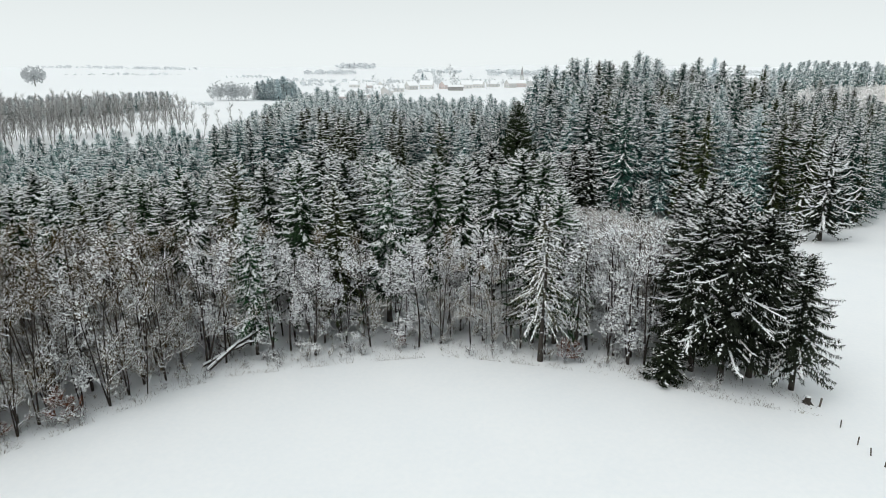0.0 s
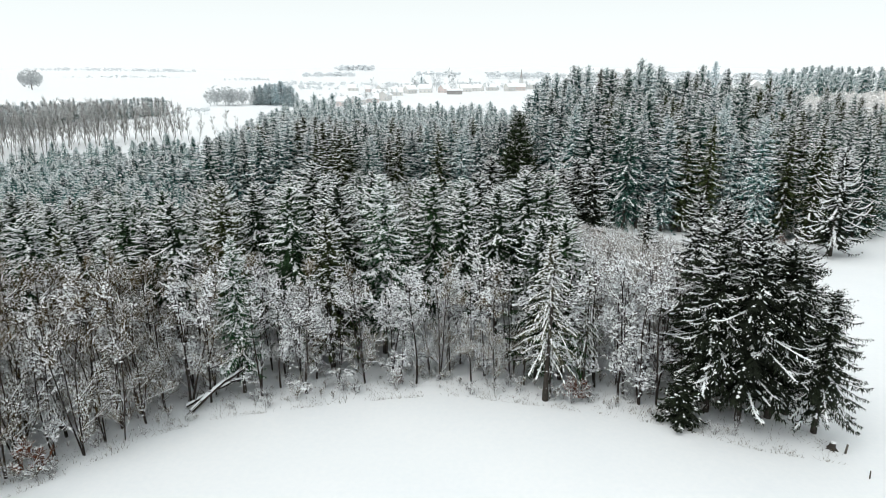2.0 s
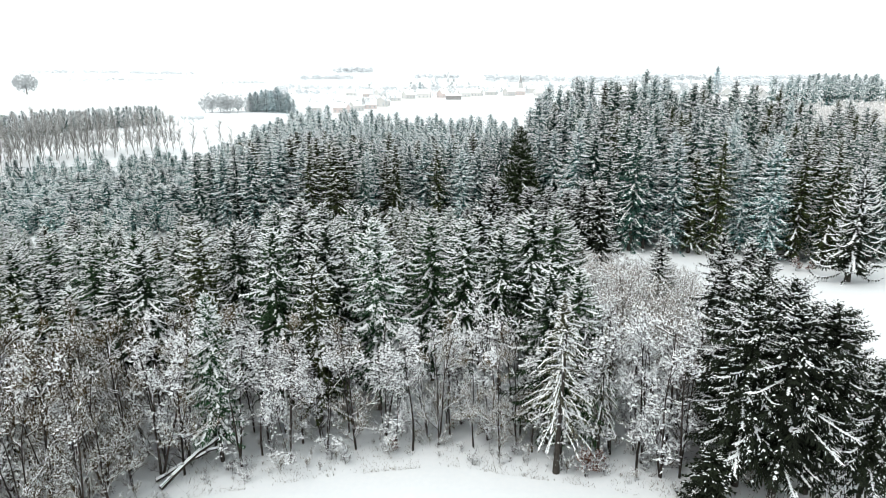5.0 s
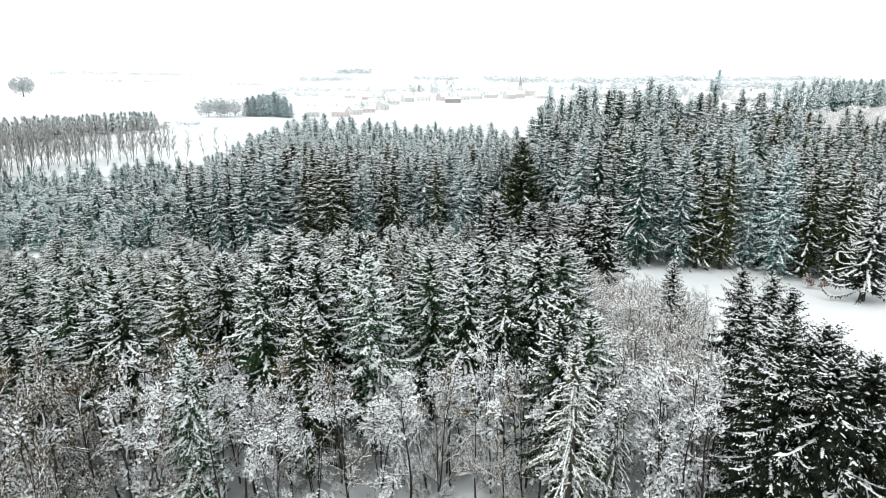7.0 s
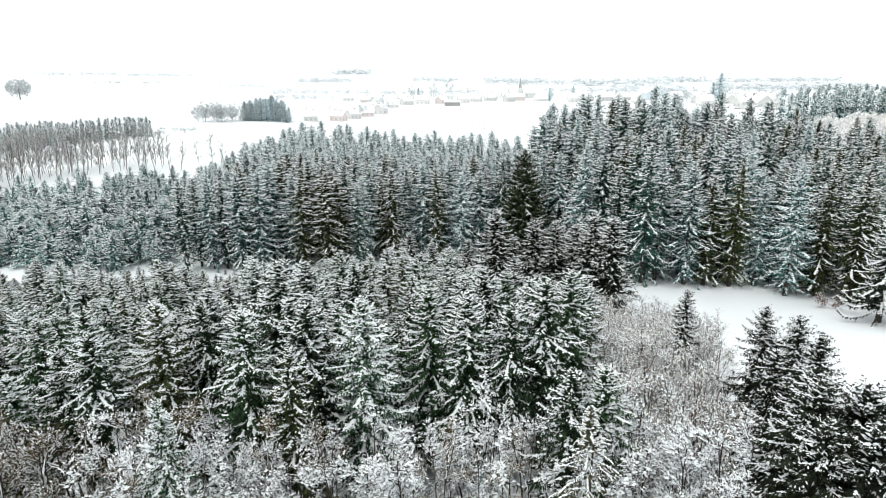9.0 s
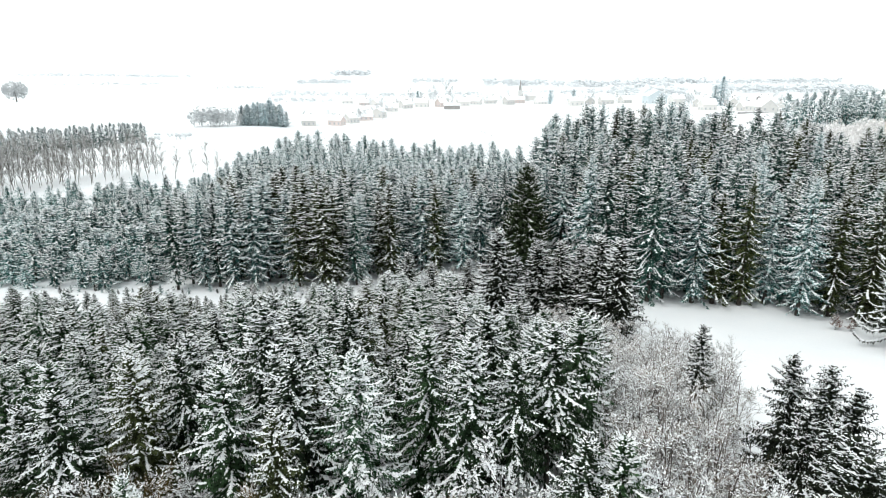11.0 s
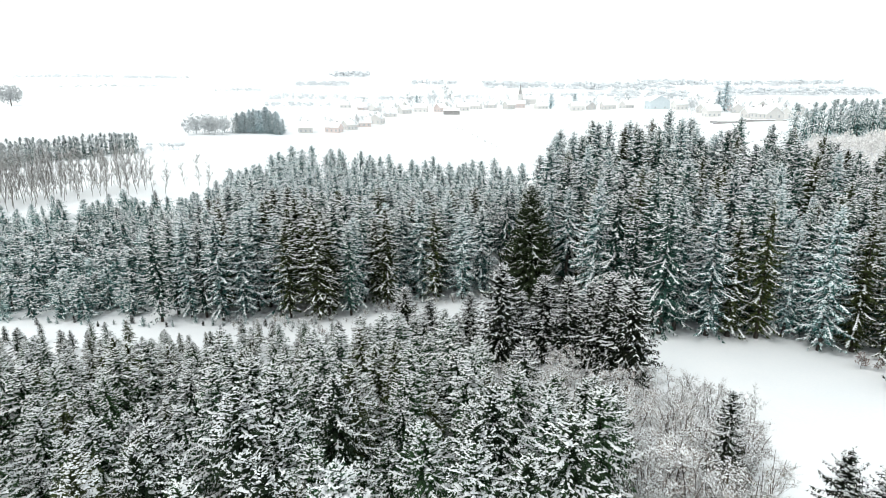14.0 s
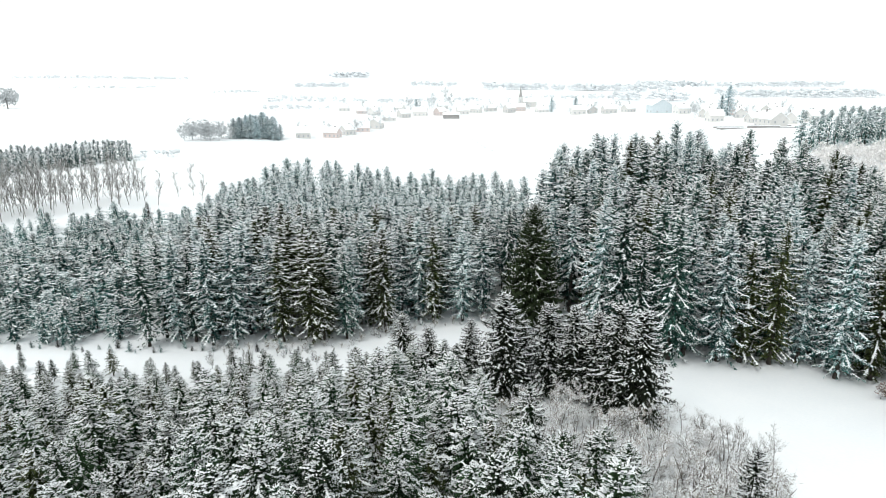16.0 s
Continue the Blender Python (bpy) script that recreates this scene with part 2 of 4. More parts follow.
def spruce_arrays(rng, h, reach, whorls, per, snow, droop=0.35, clear=0.06, curl=0.15, gappy=0.08, full=0.62, ragged=0.28, pitch=0.34, blade=0.09, fan=1.0, ridge=1.0, lump=1.0, hang=1.0, bare=0.0, patchy=False, taper=0.58):
    """Crown of a spruce: whorls of drooping fronds, each with side twigs and hanging shoots (material 0), and heaps of snow lying on
    axis and twigs (material 1). pitch: metres from twig to twig. bare: share of the frond next to the stem that has lost its twigs.
    patchy: some fronds heavily laden, the rest shaken nearly clean."""
    soup = Soup()
    up, az0 = np.array([0, 0, 1.0]), rng.uniform(0, 6.28)
    gap = h * (0.985 - clear) / whorls
    for w in range(whorls):
        az0 += 0.9 + rng.uniform(-0.3, 0.3)
        count = per + int(rng.integers(-1, 2))
        for b in range(count):
            if rng.random() < gappy:
                continue
            u = ((w + 0.5 + rng.uniform(-0.6, 0.6)) / whorls)
            u = min(max(u, 0.0), 1.0) ** 0.78
            az = az0 + 6.283 * (b + rng.uniform(-0.28, 0.28)) / count
            z = h * (clear + (0.985 - clear) * u)
            top = 1 - z / h
            length = reach * (min(1.0, top / full) ** taper * 0.97 + 0.03) * min(1.0, top / 0.05) ** 0.3 * (0.78 + 0.22 * min(1, u * 6 + 0.2))
            length *= rng.uniform(1 - ragged * 1.3, 1 + ragged * 0.6)
            out, side = np.array([math.cos(az), math.sin(az), 0]), np.array([-math.sin(az), math.cos(az), 0])
            s = np.linspace(0.0, 1, 9)
            rise = 0.4 * max(0.0, 1 - top / 0.13) + 0.18 * u - droop * (1 - u * 0.6) * rng.uniform(0.6, 1.4)
            zz = length * (rise * s + (-0.28 * (1 - u)) * s * s + curl * rng.uniform(0.3, 1.6) * s ** 4)
            bend = rng.uniform(-0.16, 0.16) * length * s * s
            axis = out * (s * length)[:, None] + side * bend[:, None] + up * (z + zz)[:, None]

            def along(q):
                return np.stack([np.interp(q, s, axis[:, k]) for k in range(3)], -1)
            n = max(3, int(length * 0.95 / pitch))
            q = np.clip(bare + (1 - bare) * (np.repeat(np.arange(n), 2) + rng.uniform(0.1, 1.0, 2 * n)) / n, 0.03, 1.0)
            sgn = np.tile([-1.0, 1.0], n)[:, None]
            root = along(q)
            ahead = unit(along(np.minimum(q + 0.06, 1.06)) - along(q - 0.06))
            lt = fan * (0.15 * length + 0.22) * np.sin(3.14 * np.clip(0.16 + 0.72 * q, 0, 1)) ** 0.7 * rng.uniform(0.65, 1.3, 2 * n)
            lt = np.minimum(lt, 0.5 * length + 0.05)[:, None]
            way = unit(ahead * rng.uniform(0.5, 1.1, (2 * n, 1)) + side * sgn * rng.uniform(0.5, 1.1, (2 * n, 1)) - up * hang * rng.uniform(0.1, 0.75, (2 * n, 1)))
            tip = root + way * lt
            wing = unit(np.cross(way, up + rng.normal(0, 0.35, (2 * n, 3)))) * np.minimum(blade * rng.uniform(0.7, 1.4, (2 * n, 1)), 0.35 * lt)
            mid = root * 0.52 + tip * 0.48
            k = np.arange(2 * n)[:, None] * 4
            soup.add(np.stack([root, mid + wing - up * 0.03, tip, mid - wing - up * 0.03], 1), np.concatenate([k, k + 1, k + 2, k, k + 2, k + 3], 1).reshape(-1, 3), 0)
            drape = 0.28 if blade < 0.1 else 0.5
            k = np.arange(2 * n)[:, None] * 3
            g = rng.uniform(0, 1, (3, 2 * n, 1))
            c0 = root * (1 - 0.5 * g[0]) + tip * 0.5 * g[0]
            soup.add(np.stack([c0, c0 * (1 - drape) + tip * drape, c0 - up * hang * lt * (0.35 + 0.6 * g[1]) + way * lt * 0.45 * g[2]], 1), np.concatenate([k, k + 1, k + 2], 1), 0)
            load = float(np.clip(snow * (0.76 + 0.5 * u) * rng.uniform(0.35, 1.35) + rng.normal(0, 0.2), 0, 1))
            if patchy:
                load = rng.uniform(0.55, 1.0) if rng.random() < snow * (0.72 + 0.8 * u) else rng.uniform(0.0, 0.16)
            on = rng.random(2 * n) < load * (0.35 + 0.6 * q) * (0.75 + 0.35 * u)
            if on.any():
                f0, f1 = rng.uniform(-0.05, 0.45, (2 * n, 1)), rng.uniform(0.55, 0.98, (2 * n, 1))
                lift = up * 0.035
                lumps(soup, (root + (tip - root) * f0 + lift)[on], (root + (tip - root) * f1 + lift)[on], (lump * np.minimum(blade * rng.uniform(0.45, 0.95, 2 * n), 0.3 * lt[:, 0]))[on], (lump * rng.uniform(0.05, 0.11, 2 * n))[on], 1)
            e = np.linspace(max(0.06, bare * 0.5), 1.0, n + 1)
            held = (0.5 + 0.5 * np.sin(e[:-1] * rng.uniform(4, 11) + rng.uniform(0, 6.28)) + rng.normal(0, 0.18, n)) < load * 1.2 * (0.55 + 0.6 * e[:-1])
            if held.any():
                wide = ridge * (0.045 + 0.024 * length) * rng.uniform(0.6, 1.35, n) * min(1.0, 0.4 + 0.4 * length)
                a, c = along(e[:-1]), along(e[1:])
                over = (c - a) * 0.3
                lumps(soup, (a - over + up * 0.03)[held], (c + over + up * 0.03)[held], wide[held], (0.5 * wide + 0.05)[held], 1)
    # short shoots close to the stem, and the leading shoot
    m = int(whorls * per * 1.2)
    q = clear + (0.97 - clear) * rng.random(m) ** 0.8
    r = reach * 0.45 * np.minimum(1.0, (1 - q) / full) * rng.uniform(0.5, 1.2, m) + 0.08
    ang = rng.uniform(0, 6.283, m)
    d = np.stack([np.cos(ang) * r, np.sin(ang) * r, -0.25 * r], -1)
    e = np.stack([-np.sin(ang), np.cos(ang), 0 * ang], -1) * (0.20 * r + 0.05)[:, None]
    b = np.stack([0 * q, 0 * q, q * h], -1)
    k = np.arange(m)[:, None] * 3
    if bare < 0.2:
        soup.add(np.stack([b + d * 0.35 - e, b + d + [0, 0, 0.2], b + d * 0.35 + e], 1), np.concatenate([k, k + 1, k + 2], 1), 0)
        soup.add(np.stack([b + d * 0.5 + [0, 0, 0.25], b + d * 0.9 - [0, 0, 0.4], b + d * 0.3 - [0, 0, 0.35]], 1), np.concatenate([k, k + 1, k + 2], 1), 0)
    # the close upswept shoots of the tip
    m = 110
    q = 0.80 + 0.20 * rng.random(m) ** 0.8
    r = reach * (((1 - q) / full) ** taper * 0.62 + 0.03) * rng.uniform(0.5, 1.1, m)
    ang = rng.uniform(0, 6.283, m)
    way = np.stack([np.cos(ang), np.sin(ang), rng.uniform(0.25, 0.7, m)], -1) * r[:, None]
    e = np.stack([-np.sin(ang), np.cos(ang), 0 * ang], -1) * (0.16 * r + 0.05)[:, None]
    b = np.stack([0 * q, 0 * q, q * h - 0.35 * r], -1)
    k = np.arange(m)[:, None] * 4
    soup.add(np.stack([b, b + way * 0.55 - e, b + way, b + way * 0.55 + e - [0, 0, 0.08]], 1), np.concatenate([k, k + 1, k + 2, k, k + 2, k + 3], 1).reshape(-1, 3), 0)
    on = rng.random(m) < 0.7 * snow + 0.3 * min(1.0, snow * 3)
    lumps(soup, (b + way * 0.45 + [0, 0, 0.05])[on], (b + way * 0.98 + [0, 0, 0.05])[on], lump * (0.11 * r + 0.05)[on], lump * (0.07 * r + 0.05)[on], 1)
    tubes(soup, [[0, 0, h * 0.955]], [[0, 0, h * 0.995]], [0.045], [0.0], 4, 0)
    return soup.arrays()


def trunk_mesh(name, rng, h, r, mat, lean=0.0):
    soup = Soup()
    zs = np.linspace(-0.6, h, 7)
    pts = np.stack([np.cumsum(rng.normal(0, 0.05, 7)) + lean * zs, np.cumsum(rng.normal(0, 0.05, 7)), zs], -1)
    rad = r * np.clip(1.15 - np.clip(zs, 0, h) / h, 0.12, 1.15)
    rad[0] *= 1.35
    a, k = np.arange(7) * 2 * np.pi / 7, np.arange(7)
    ring = np.stack([np.cos(a), np.sin(a), 0 * a], -1)
    q = (k + 1) % 7
    f = np.concatenate([np.stack([k, q, q + 7], -1), np.stack([k, q + 7, k + 7], -1)])
    soup.add(pts[:, None] + ring[None] * rad[:, None, None], f[None] + np.arange(6)[:, None, None] * 7, 0)
    return soup.mesh(name, [mat])


def ramp01(v, a, b):
    t = np.clip((v - a) / (b - a), 0, 1)
    return t * t * (3 - 2 * t)


def bare_arrays(rng, h, spread, stems=1, clear=0.3, limbs=9, boughs=5, twigs=5, sprays=3, snow=0.6, puffs=0.25, twig_r=0.018, up=0.45, fleck=1.0, girth=1.0, puff=1.0, free=0.0):
    """Trunk and limbs (material 0), twigs (1) and snow on them (2) of a bare broad-leaved tree.
    free: how far the wind has cleared the top of snow."""
    soup = Soup()
    segs = {0: [], 1: [], 2: [], 3: [], 4: []}

    def chain(p, d, length, r, level, steps, wobble, rise):
        pts = [p]
        for j in range(steps):
            d = unit(d + rng.normal(0, wobble, 3) + np.array([0, 0, rise]))
            q = p + d * length / steps
            segs[level].append((p, q, r * (1 - 0.8 * j / steps), r * (1 - 0.8 * (j + 1) / steps)))
            p = q
            pts.append(p)
        return np.array(pts)

    def along(pts, s):
        x = s * (len(pts) - 1)
        i = min(int(x), len(pts) - 2)
        return pts[i] + (pts[i + 1] - pts[i]) * (x - i), unit(pts[i + 1] - pts[i])

    def outward(d, tilt):
        a = rng.uniform(0, 6.283)
        side = unit(np.cross(d, [0.3, 0.2, 0.9]) + 1e-6)
        other = np.cross(d, side)
        return unit(d * math.cos(tilt) + (side * math.cos(a) + other * math.sin(a)) * math.sin(tilt))

    for _ in range(stems):
        lean = rng.normal(0, 0.04 if stems == 1 else 0.09, 2)
        base = np.array([*(rng.normal(0, 0.04, 2) if stems > 1 else (0, 0)), -0.4])
        main = chain(base, unit(np.array([lean[0], lean[1], 1.0])), h * rng.uniform(0.82, 0.95), 0.0095 * h * girth * rng.uniform(0.8, 1.2) / stems ** 0.4, 0, 7, 0.05, 0.05)
        for _ in range(max(3, limbs // stems)):
            p, d = along(main, clear + (1 - clear) * rng.random() ** 1.1 * 0.98)
            ln = spread * rng.uniform(0.55, 1.2) * (1.2 - 0.55 * p[2] / h)
            limb = chain(p, outward(d, rng.uniform(0.45, 1.25)), ln, 0.0036 * h * rng.uniform(0.7, 1.1), 1, 3, 0.13, 0.16 * up)
            for _ in range(boughs):
                p2, d2 = along(limb, rng.uniform(0.2, 1.0))
                bough = chain(p2, outward(d2, rng.uniform(0.3, 0.8)), ln * rng.uniform(0.3, 0.6), 0.028 * rng.uniform(0.6, 1.1), 2, 2, 0.16, 0.2 * up)
                for _ in range(twigs):
                    p3, d3 = along(bough, rng.uniform(0.1, 1.0))
                    q = chain(p3, outward(d3, rng.uniform(0.25, 0.8)), rng.uniform(0.5, 1.2) * min(1, h / 6), twig_r * 1.3, 3, 1, 0.15, 0.25 * up)
                    for _ in range(sprays):
                        p4, d4 = along(q, rng.uniform(0.1, 1.0))
                        chain(p4, outward(d4, rng.uniform(0.25, 0.8)), rng.uniform(0.3, 0.8) * min(1, h / 6), twig_r, 4, 1, 0.1, 0.3 * up)

    def cols(level):
        return [np.array(c) for c in zip(*segs[level])]

    for level, sides, m in ((0, 6, 0), (1, 4, 0), (2, 3, 1)):
        tubes(soup, *cols(level), sides, m)
    for level in (3, 4):
        p0, p1, r0, _ = cols(level)
        d = unit(p1 - p0)
        for turn in range(2 if level == 3 else 1):
            side = unit(np.cross(d, rng.normal(0, 1, d.shape))) * r0[:, None]
            q = np.arange(len(p0))[:, None] * 3
            soup.add(np.stack([p0 - side, p0 + side, p1], 1), np.concatenate([q, q + 1, q + 2], 1), 1)
    for level, share in ((1, 0.9), (2, 0.8)):
        p0, p1, r0, r1 = cols(level)
        d = unit(p1 - p0)
        on = (rng.random(len(p0)) < snow * share) & (np.abs(d[:, 2]) < 0.88)
        lift = np.stack([r0 * 0, r0 * 0, r0 * 0.7], -1)
        snow_caps(soup, (p0 + lift)[on], (p1 + lift)[on], r0[on] * 0.8 + (0.022 if level == 1 else 0.012), r1[on] * 0.8 + (0.018 if level == 1 else 0.010), 0.07, 2)
    for level, share in ((3, 0.9), (4, 0.5)):
        p0, p1, r0, r1 = cols(level)
        on = rng.random(len(p0)) < snow * share * (1 - free * ramp01(p0[:, 2], 0.35 * h, 0.95 * h))
        k = int(on.sum())
        if k:
            g = rng.uniform(0.2, 1.0, (k, 1))
            q = p0[on] * (1 - g) + p1[on] * g + [0, 0, 0.03]
            d = unit((p1 - p0)[on] * [1, 1, 0.8])
            side = unit(np.cross(d, [0, 0, 1.0])) * (rng.uniform(0.012, 0.032, (k, 1)) if level == 3 else rng.uniform(0.025, 0.06, (k, 1)) * fleck)
            ln = rng.uniform(0.08, 0.32, (k, 1)) if level == 3 else rng.uniform(0.08, 0.22, (k, 1)) * fleck
            v = np.stack([q - side - d * ln * 0.5, q + side - d * ln * 0.3 + [0, 0, 0.03], q + d * ln], 1)
            e = np.arange(k)[:, None] * 3
            soup.add(v, np.concatenate([e, e + 1, e + 2], 1), 2)
    p0, p1, _, _ = cols(3)
    on = rng.random(len(p0)) < puffs * (1 - free * ramp01(p0[:, 2], 0.35 * h, 0.95 * h))
    if on.any():
        c = p0[on] * 0.4 + p1[on] * 0.6
        k = len(c)
        s = rng.uniform(0.05, 0.17, (k, 1)) * puff
        a = rng.uniform(0, 6.28, k)
        ex, ey = np.stack([np.cos(a), np.sin(a), 0 * a], -1) * s, np.stack([-np.sin(a), np.cos(a), 0 * a], -1) * s * 0.6
        v = np.stack([c - ex, c - ey, c + ex, c + ey, c + np.array([0, 0, 1.0]) * s * 0.6], 1)
        f = np.array([[0, 1, 4], [1, 2, 4], [2, 3, 4], [3, 0, 4]])
        soup.add(v, f[None] + np.arange(k)[:, None, None] * 5, 2)
    return soup.arrays()


def conifer(name, rng, h, reach, needle, bark=BARK, trunk_r=0.24, **shape):
    """One spruce, at its foot: an Empty with trunk and crown."""
    thing = new(name)
    part("trunk", trunk_mesh("trunk", rng, h * 0.9, trunk_r, bark), thing)
    part("crown", tri_mesh("crown", *spruce_arrays(rng, h, reach, **shape), [needle, SNOW]), thing)
    return thing


def broadleaf(name, rng, h, spread, bark, twig, joined=False, **shape):
    """One bare tree: trunk with limbs, and its crown of snowy twigs."""
    thing = new(name)
    v, f, m = bare_arrays(rng, h, spread, **shape)
    wood = m == 0
    if joined:
        part("crown", tri_mesh("crown", v, f, m, [bark, twig, SNOW]), thing)
        return thing
    for piece, keep, mats in (("trunk", wood, [bark]), ("crown", ~wood, [twig, twig, SNOW])):
        g = f[keep]
        used, back = np.unique(g, return_inverse=True)
        part(piece, tri_mesh(piece, v[used], back.reshape(-1, 3), m[keep], mats), thing)
    return thing


def inside(poly, x, y):
    hit, j = False, len(poly) - 1
    for i in range(len(poly)):
        (xi, yi), (xj, yj) = poly[i], poly[j]
        if (yi > y) != (yj > y) and x < (xj - xi) * (y - yi) / (yj - yi) + xi:
            hit = not hit
        j = i
    return hit


def scatter(poly, step, rng, taken, gap=None, jitter=0.42):
    """Places in a polygon on a shaken grid, none nearer than gap to those already taken."""
    xs, ys = [p[0] for p in poly], [p[1] for p in poly]
    found, row, y = [], 0, min(ys)
    while y <= max(ys):
        x = min(xs) + (row % 2) * step / 2
        while x <= max(xs):
            px, py = x + rng.uniform(-jitter, jitter) * step, y + rng.uniform(-jitter, jitter) * step
            if inside(poly, px, py) and all((px - a) ** 2 + (py - b) ** 2 > (gap or step * 0.55) ** 2 for a, b in taken):
                found.append((px, py))
                taken.append((px, py))
            x += step
        y, row = y + step * 0.87, row + 1
    return found


# ---- the ground ----
KNOT_Y = [-3000, 70, 95, 125, 160, 190, 240, 320, 430, 560, 640, 760, 1000, 1500, 2500, 4800]
KNOT_Z = [-4, 0, -0.8, -3, -5.5, -5, -1.5, 2, 5, 8.5, 8, 5, 4, 6, 4, 12]


def ground_z(x, y):
    x, y = np.asarray(x, float), np.asarray(y, float)
    z = sum(np.interp(y + k * 9, KNOT_Y, KNOT_Z) for k in (-2, -1, 0, 1, 2)) / 5
    z = z - 2.6 * ramp01(x, 18, 60) * (1 - ramp01(y, 150, 200))
    z = z + 5.5 * ramp01(-x, 72, 115) * ramp01(y, 185, 235) * (1 - ramp01(y, 330, 520))
    z = z + 8.0 * ramp01(x, 70, 170) * ramp01(y, 190, 320) * (1 - ramp01(y, 420, 700))
    z = z + 7.5 * ramp01(x, 110, 170) * ramp01(y, 215, 285) * (1 - ramp01(y, 350, 430))
    z = z + 0.25 * np.sin(x * 0.11 + 1) * np.sin(y * 0.13) + 0.5 * np.sin(x * 0.03) * np.sin(y * 0.027 + 2) * ramp01(y, 90, 200)
    far = ramp01(y, 900, 2200)
    z = z + far * (9 * np.sin(x * 0.0021 + 0.6) * np.sin(y * 0.0017 + 0.8) + 6 * np.sin(x * 0.0047 + y * 0.0011))
    return z


def foot(x, y):
    return float(ground_z(x, y))


def spaced(near, step, far, grow):
    out, s = [0.0], step
    while out[-1] < far:
        if out[-1] >= near:
            s *= grow
        out.append(out[-1] + s)
    return np.array(out)


gx = spaced(160, 3.0, 4600, 1.10)
gx = np.concatenate([-gx[:0:-1], gx])
gy = np.concatenate([-spaced(60, 6.0, 900, 1.25)[:0:-1], spaced(270, 3.0, 4700, 1.07)])
mx, my = np.meshgrid(gx, gy)
gv = np.stack([mx, my, ground_z(mx, my)], -1).reshape(-1, 3)
ci, cj = np.meshgrid(np.arange(len(gx) - 1), np.arange(len(gy) - 1))
q0 = (cj * len(gx) + ci).ravel()
gf = np.concatenate([np.stack([q0, q0 + 1, q0 + 1 + len(gx)], -1), np.stack([q0, q0 + 1 + len(gx), q0 + len(gx)], -1)])
ground = new("ground", tri_mesh("ground", gv, gf, np.zeros(len(gf), int), [SNOW_GROUND], smooth=True))
tagged(ground, "gently rolling fields under fresh smooth snow", "snowy ground", kind="structure")

# ---- the trees: patterns first ----
rng = np.random.default_rng(7)
near_patterns, deep_patterns = ([conifer("spruce", rng, 20.0, 4.4 * k, m, whorls=int(34 * (1 - c)) + 4, per=6, snow=s, droop=d, clear=c, full=f, ragged=0.3, pitch=0.24, blade=0.085, curl=0.22, lump=1.45, ridge=1.4, patchy=p)
                                 for k, m, s, d, f, p in ((1.0, NEEDLE_SNOWY, 0.78, 0.35, 0.62, False), (1.1, NEEDLE_DARK, 0.38, 0.45, 0.65, True), (0.95, NEEDLE_OLIVE, 0.5, 0.35, 0.6, False), (1.0, NEEDLE, 0.7, 0.4, 0.6, False), (1.1, NEEDLE, 0.48, 0.42, 0.65, True), (1.0, NEEDLE_DARK, 0.55, 0.4, 0.6, True))] for c in (0.15, 0.45))
edge_patterns = [conifer("spruce", rng, 18.0, 4.0 * k, m, whorls=36, per=8, snow=s, droop=0.42, clear=0.18, trunk_r=0.25, full=f, ragged=0.55, gappy=0.06, curl=0.2, fan=0.95, pitch=0.2, blade=0.06, lump=1.35, ridge=0.9, hang=1.0, patchy=True)
                 for k, s, f, m in ((1.0, 0.32, 0.55, NEEDLE_BLACK), (1.1, 0.24, 0.45, NEEDLE_BLACK), (0.9, 0.34, 0.6, NEEDLE_BLACK))]
young_patterns = [conifer("young_spruce", rng, 12.0, 2.9 * k, m, whorls=24, per=6, snow=s, clear=0.18, trunk_r=0.14, full=f, droop=d, ragged=0.3, pitch=0.21, blade=0.075, lump=1.55, ridge=1.4, patchy=p, taper=0.66)
                  for k, m, s, f, d, p in ((1.0, NEEDLE_SNOWY, 0.9, 0.72, 0.22, False), (1.1, NEEDLE, 0.75, 0.68, 0.35, False), (0.9, NEEDLE_OLIVE, 0.7, 0.65, 0.25, False), (1.15, NEEDLE, 0.95, 0.68, 0.3, False), (1.0, NEEDLE_DARK, 0.5, 0.62, 0.4, True), (0.95, NEEDLE_OLIVE, 0.65, 0.65, 0.35, True))]
dark_patterns = [conifer("dense_spruce", rng, 14.0, 3.1 * k, NEEDLE_BLACK, whorls=28, per=8, snow=s, clear=0.04, trunk_r=0.18, full=0.62, droop=0.32, pitch=0.27, blade=0.09, lump=1.2, ridge=1.2, curl=0.22, ragged=0.2, taper=0.52) for k, s in ((1.0, 0.62), (1.1, 0.5))]
tall_patterns, back_patterns = ([conifer("tall_spruce", rng, 28.0, 4.3 * k, m, whorls=int(33 * (1 - c)) + 3, per=6, snow=s, droop=d, clear=c, trunk_r=0.33, full=f, ragged=0.36, curl=0.25, pitch=0.42, blade=0.14, lump=1.45, ridge=1.4, patchy=p, taper=0.62)
                                 for k, m, s, d, f, p in ((1.0, NEEDLE_FROST, 0.64, 0.42, 0.5, True), (1.1, NEEDLE_TALL, 0.54, 0.5, 0.55, True), (0.95, NEEDLE_OLIVE, 0.42, 0.45, 0.5, True), (1.0, NEEDLE_FROST, 0.75, 0.5, 0.5, False), (1.1, NEEDLE_TALL, 0.48, 0.5, 0.6, True))] for c in (0.06, 0.45))
